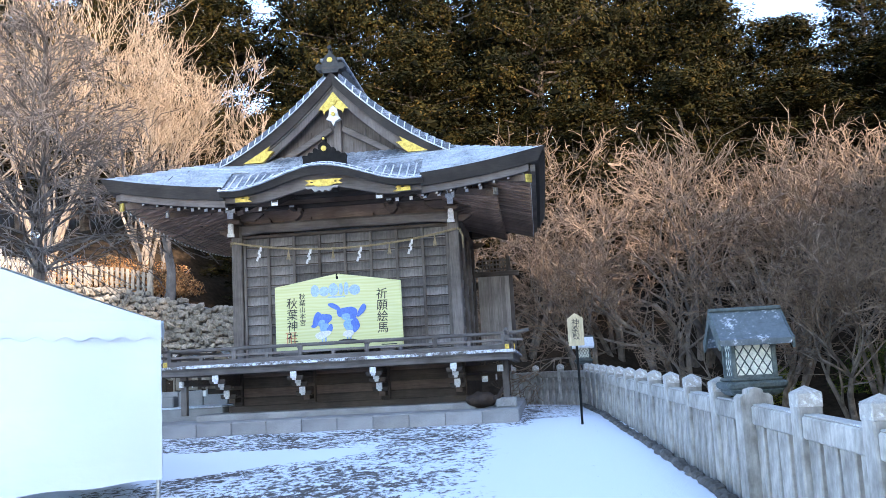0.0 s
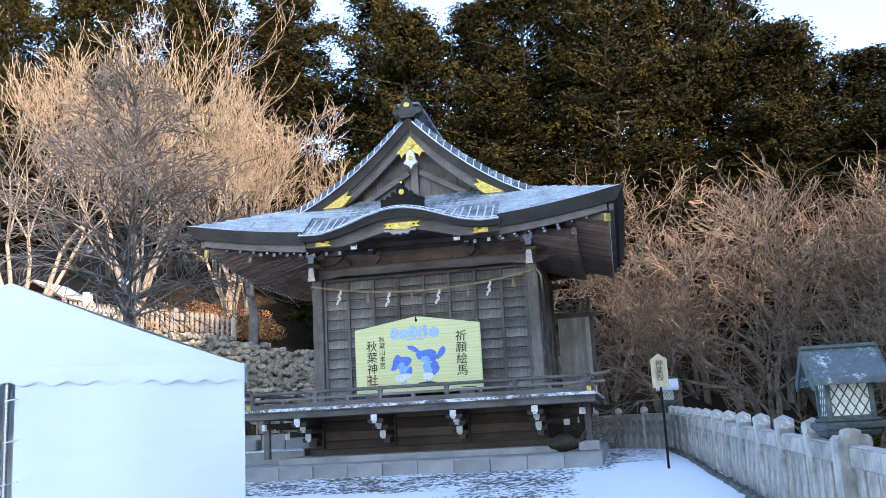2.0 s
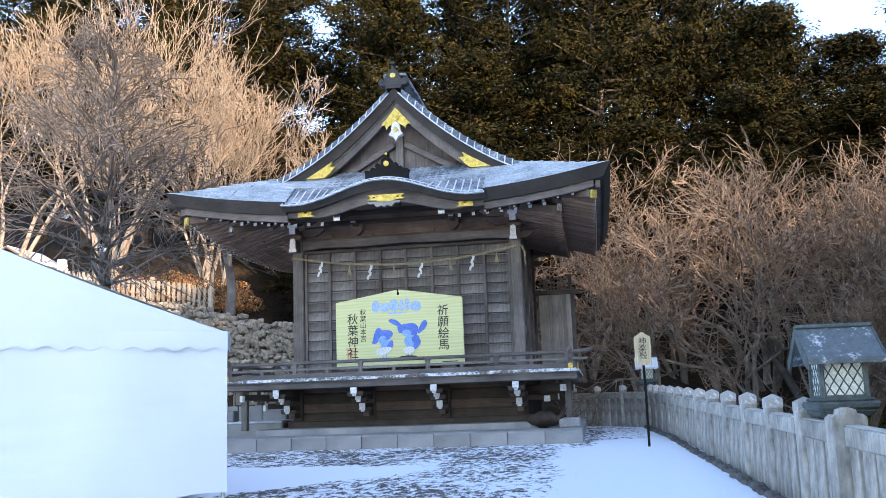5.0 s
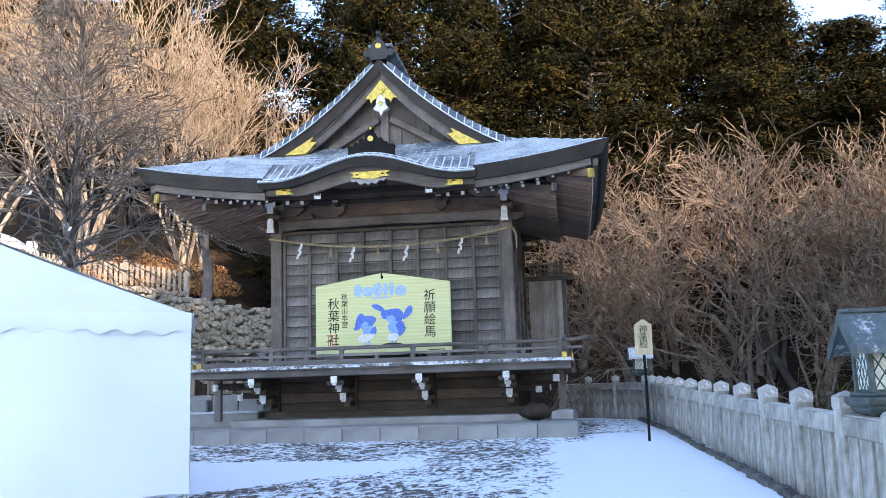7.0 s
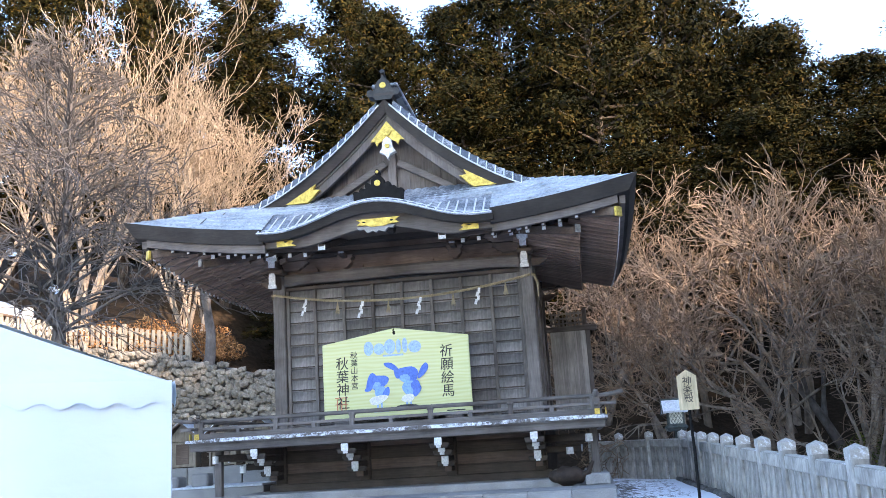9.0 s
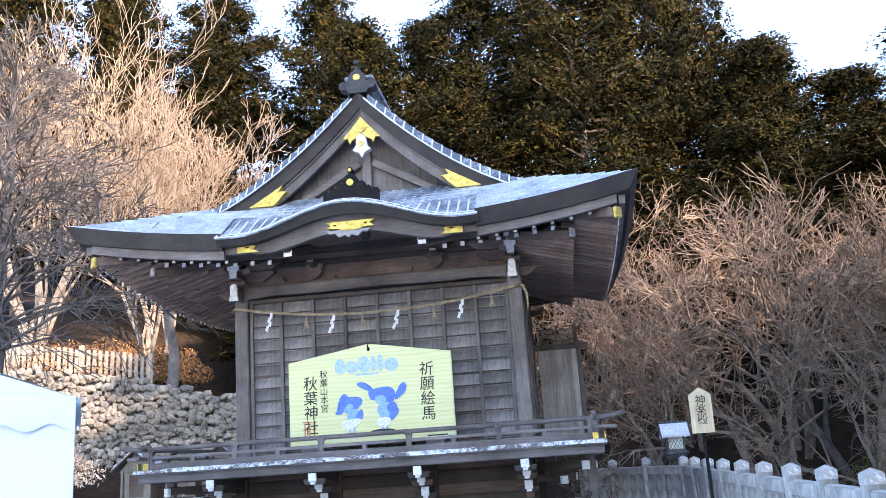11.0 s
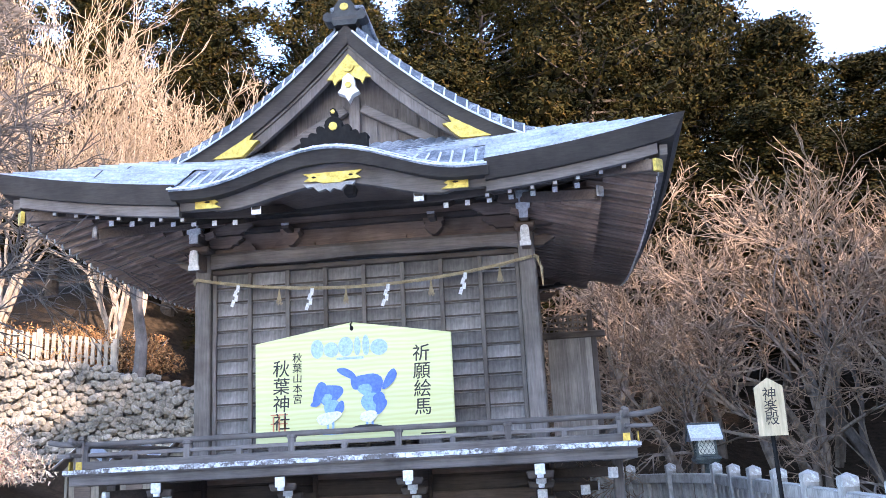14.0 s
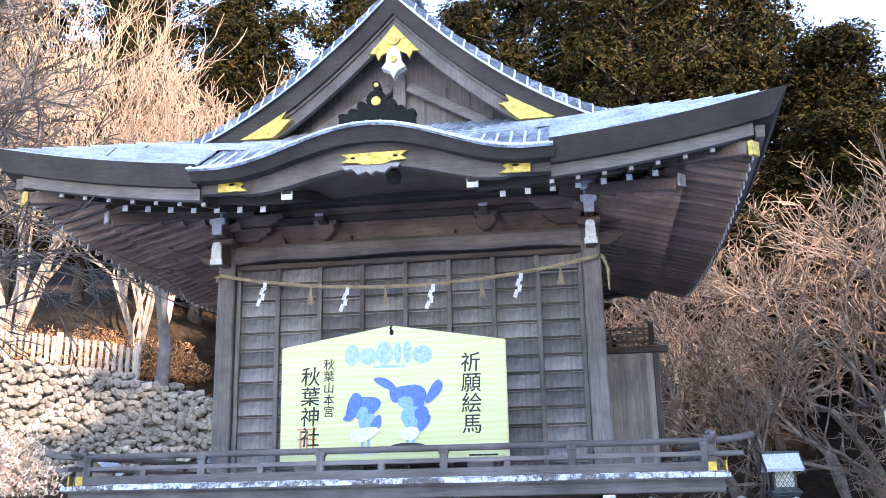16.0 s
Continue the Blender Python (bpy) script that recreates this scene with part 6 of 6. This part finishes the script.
PICKET = surface("pale_picket_wood", (0.22, 0.185, 0.14), (0.40, 0.345, 0.27), 3, 0.85, (1, 1, 0.1), 30, 0.3, vary=0.15)
build_stone_wall()


# ---------------------------------------------------------------- small things beside the hall
def build_small_shrine(x, y, z, w, group):
    sh = thing("small_shrine", (x, y, z), "small wooden shrine with snow on its gabled roof", "shrine", group)
    M = pose(x, y, z, 0, 0, 6)
    part("body", box((0, 0, 0.30), (w * 0.6, w * 0.6, 0.56), 0.01), PICKET, sh, at=M)
    part("door", box((0, -w * 0.31, 0.30), (w * 0.34, 0.02, 0.44), 0.006), WOOD_BROWN, sh, at=M)
    for dx in (-1, 1):
        part("post", box((dx * w * 0.33, -w * 0.33, 0.30), (0.05, 0.05, 0.62), 0.006), PICKET, sh, at=M)
        R = Matrix.Rotation(dx * radians(40), 3, 'Y')
        part("roof_board", box((dx * w * 0.26, -0.05, 0.80), (w * 0.72, w * 1.05, 0.035), 0.006, R), WOOD_BROWN, sh, at=M)
        part("snow", box((dx * w * 0.27, -0.03, 0.825), (w * 0.66, w * 0.98, 0.03), 0.012, R), FROST_LINE, sh, "thin snow on the roof", at=M)
    part("ridge", box((0, -0.05, 1.02), (0.09, w * 1.1, 0.05), 0.01), WOOD_DARK, sh, at=M)
    part("gable", plate([(-w * 0.4, 0.58), (w * 0.4, 0.58), (0, 0.98)], -w * 0.34, -w * 0.31), PICKET, sh, at=M)


for sx in (-8.0, -7.05, -6.2):
    build_small_shrine(sx, 23.2, 1.465, 0.86, "row of small shrines")

ledge = thing("stone_ledge", (-7.1, 23.0, 0.6), "stone block ledge under the small shrines", "ledge")
for i in range(5):
    part("block", box((-8.55 + 0.62 * i, 22.9, 1.05), (0.60, 1.0, 0.83), 0.02), STONE, ledge)
slab = thing("snowy_slab", (-7.3, 20.8, 0.62), "low stone slab covered with bright snow", "slab")
part("slab", box((-7.05, 20.9, 0.845), (3.9, 1.5, 0.47), 0.02), STONE, slab)
part("snow", box((-7.05, 20.9, 1.095), (3.84, 1.44, 0.04), 0.015), FROST_LINE, slab, "thin smooth snow")
part("block", box((-7.30, 20.6, 1.21), (0.75, 0.4, 0.22), 0.03), STONE, slab)
part("block", box((-6.55, 20.7, 1.23), (0.35, 0.3, 0.26), 0.03), STONE, slab)


def build_balustrade():
    bl = thing("stone_balustrade", (-18, 32.2, 5.6), "pale stone balustrade with snow along its top", "balustrade")
    for i in range(15):
        x = -15.9 - 0.36 * i
        z = 5.35 + 0.16 * (-15.9 - x)
        part("baluster", box((x, 32.2, z + 0.35), (0.17, 0.15, 0.75), 0.012), WHITE_PAINT, bl)
    for i in range(3):
        a, b = -15.7 - 1.8 * i, -15.7 - 1.8 * (i + 1)
        za, zb = 5.35 + 0.16 * (-15.9 - a) + 0.74, 5.35 + 0.16 * (-15.9 - b) + 0.74
        part("rail", tube([(a, 32.2, za), (b, 32.2, zb)], 0.11, 4), WOOD_BROWN, bl)
        part("snow", tube([(a, 32.2, za + 0.08), (b, 32.2, zb + 0.08)], 0.10, 6), FROST_LINE, bl)
    part("end_post", box((-17.7, 32.0, 6.35), (0.28, 0.28, 1.5), 0.02), WHITE_PAINT, bl)
    hut = thing("roofed_hut", (-20.6, 34, 5.6), "small hut with snowy gabled roof among the trees", "hut")
    part("wall", box((-20.6, 34, 6.3), (1.9, 1.6, 1.8), 0.02), WOOD_BROWN, hut)
    for dx in (-1, 1):
        R = Matrix.Rotation(dx * radians(30), 3, 'Y')
        part("roof_slope", box((-20.6 + dx * 0.68, 34, 7.50), (1.65, 2.4, 0.07), 0.01, R), WOOD_BROWN, hut)
        part("snow", box((-20.6 + dx * 0.68, 34, 7.56), (1.55, 2.3, 0.05), 0.02, R), FROST_LINE, hut)
    part("door", box((-20.6, 33.18, 6.1), (0.7, 0.04, 1.3), 0.01), WOOD_DARK, hut)


build_balustrade()


def build_bulbs():
    glass, nt, b = nodes_of("clear_bulb_glass", 0.05)
    b.inputs["Transmission Weight"].default_value = 0.9
    b.inputs["IOR"].default_value = 1.45
    for x, y, z in ((-8.9, 19.2, 5.0), (-9.75, 19.1, 5.8)):
        lb = thing("light_bulb", (x, y, z), "round clear glass bulb hanging on a thin wire", "light bulb", "hanging bulbs")
        bm = bmesh.new()
        bmesh.ops.create_icosphere(bm, subdivisions=3, radius=0.10)
        part("globe", bm, glass, lb, at=(x, y, z), smooth=True)
        part("socket", tube([(x, y, z + 0.09), (x, y, z + 0.19)], 0.03, 8), BLACK, lb)
        part("filament", tube([(x - 0.02, y, z - 0.02), (x, y, z + 0.03), (x + 0.02, y, z - 0.02)], 0.008, 5), WHITE_PAINT, lb)
        part("wire", tube([(x, y, z + 0.18), (x - 0.1, y + 0.25, z + 0.55)], 0.006, 4), BLACK, lb)


build_bulbs()


def build_bushes():
    frosty = leaf_material("frosted_leaves", (0.30, 0.26, 0.24), (0.55, 0.52, 0.50), (0.80, 0.80, 0.82))
    rng = random.Random(5)
    for (x, y, r, mt, lab) in ((-12.6, 27.0, 1.55, frosty, "low bush white with frost"), (-14.6, 26.6, 1.9, frosty, "low bush white with frost"), (-13.0, 25.2, 1.3, frosty, "low bush white with frost"), (-12.9, 31.7, 1.45, None, ""), (-14.9, 31.6, 1.6, None, ""), (-11.5, 32.7, 1.25, None, ""), (8.4, 28.6, 1.2, SHRUB, "evergreen bush in the thicket"), (11.5, 28.0, 1.5, SHRUB, "evergreen bush in the thicket")):
        V, F = [], []
        brown = mt is None
        for _ in range(int(2600 * max(1.0, r) ** 1.5)):
            v = Vector((rng.gauss(0, 1), rng.gauss(0, 1), abs(rng.gauss(0, 1)))).normalized() * rng.uniform(0.35, 1.0) ** 0.6
            c = Vector((v.x * r, v.y * r * 0.8, v.z * r * 0.95)) * (1 + 0.25 * noise.noise(v * 2.5))
            d = Vector((rng.gauss(0, 1), rng.gauss(0, 1), rng.gauss(0.2, 1))).normalized()
            s = d.orthogonal().normalized() * 0.022
            k = len(V)
            V.extend([tuple(c - s), tuple(c + d * rng.uniform(0.06, 0.15)), tuple(c + s)])
            F.append((k, k + 1, k + 2))
        g = 4.9 if brown else terrain(x, y)
        bush = thing("bush", (x, y, g), lab or "dry brown bush on top of the stone wall", "bush")
        part("foliage", from_lists("foliage", V, F, [DRY if brown else mt]), None, bush, at=(x, y, g))
        bm = bmesh.new()
        for i in range(7):
            a = i * 0.9
            add_tube(bm, [(0, 0, -0.2), (math.cos(a) * r * 0.35, math.sin(a) * r * 0.3, r * 0.45), (math.cos(a) * r * 0.7, math.sin(a) * r * 0.6, r * 0.75)], [0.03, 0.02, 0.008], 4)
        part("stem", bm, BARK_GREY, bush, at=(x, y, g))


DRY = leaf_material("dry_leaves", (0.09, 0.055, 0.032), (0.16, 0.105, 0.065), (0.26, 0.19, 0.12))
build_bushes()
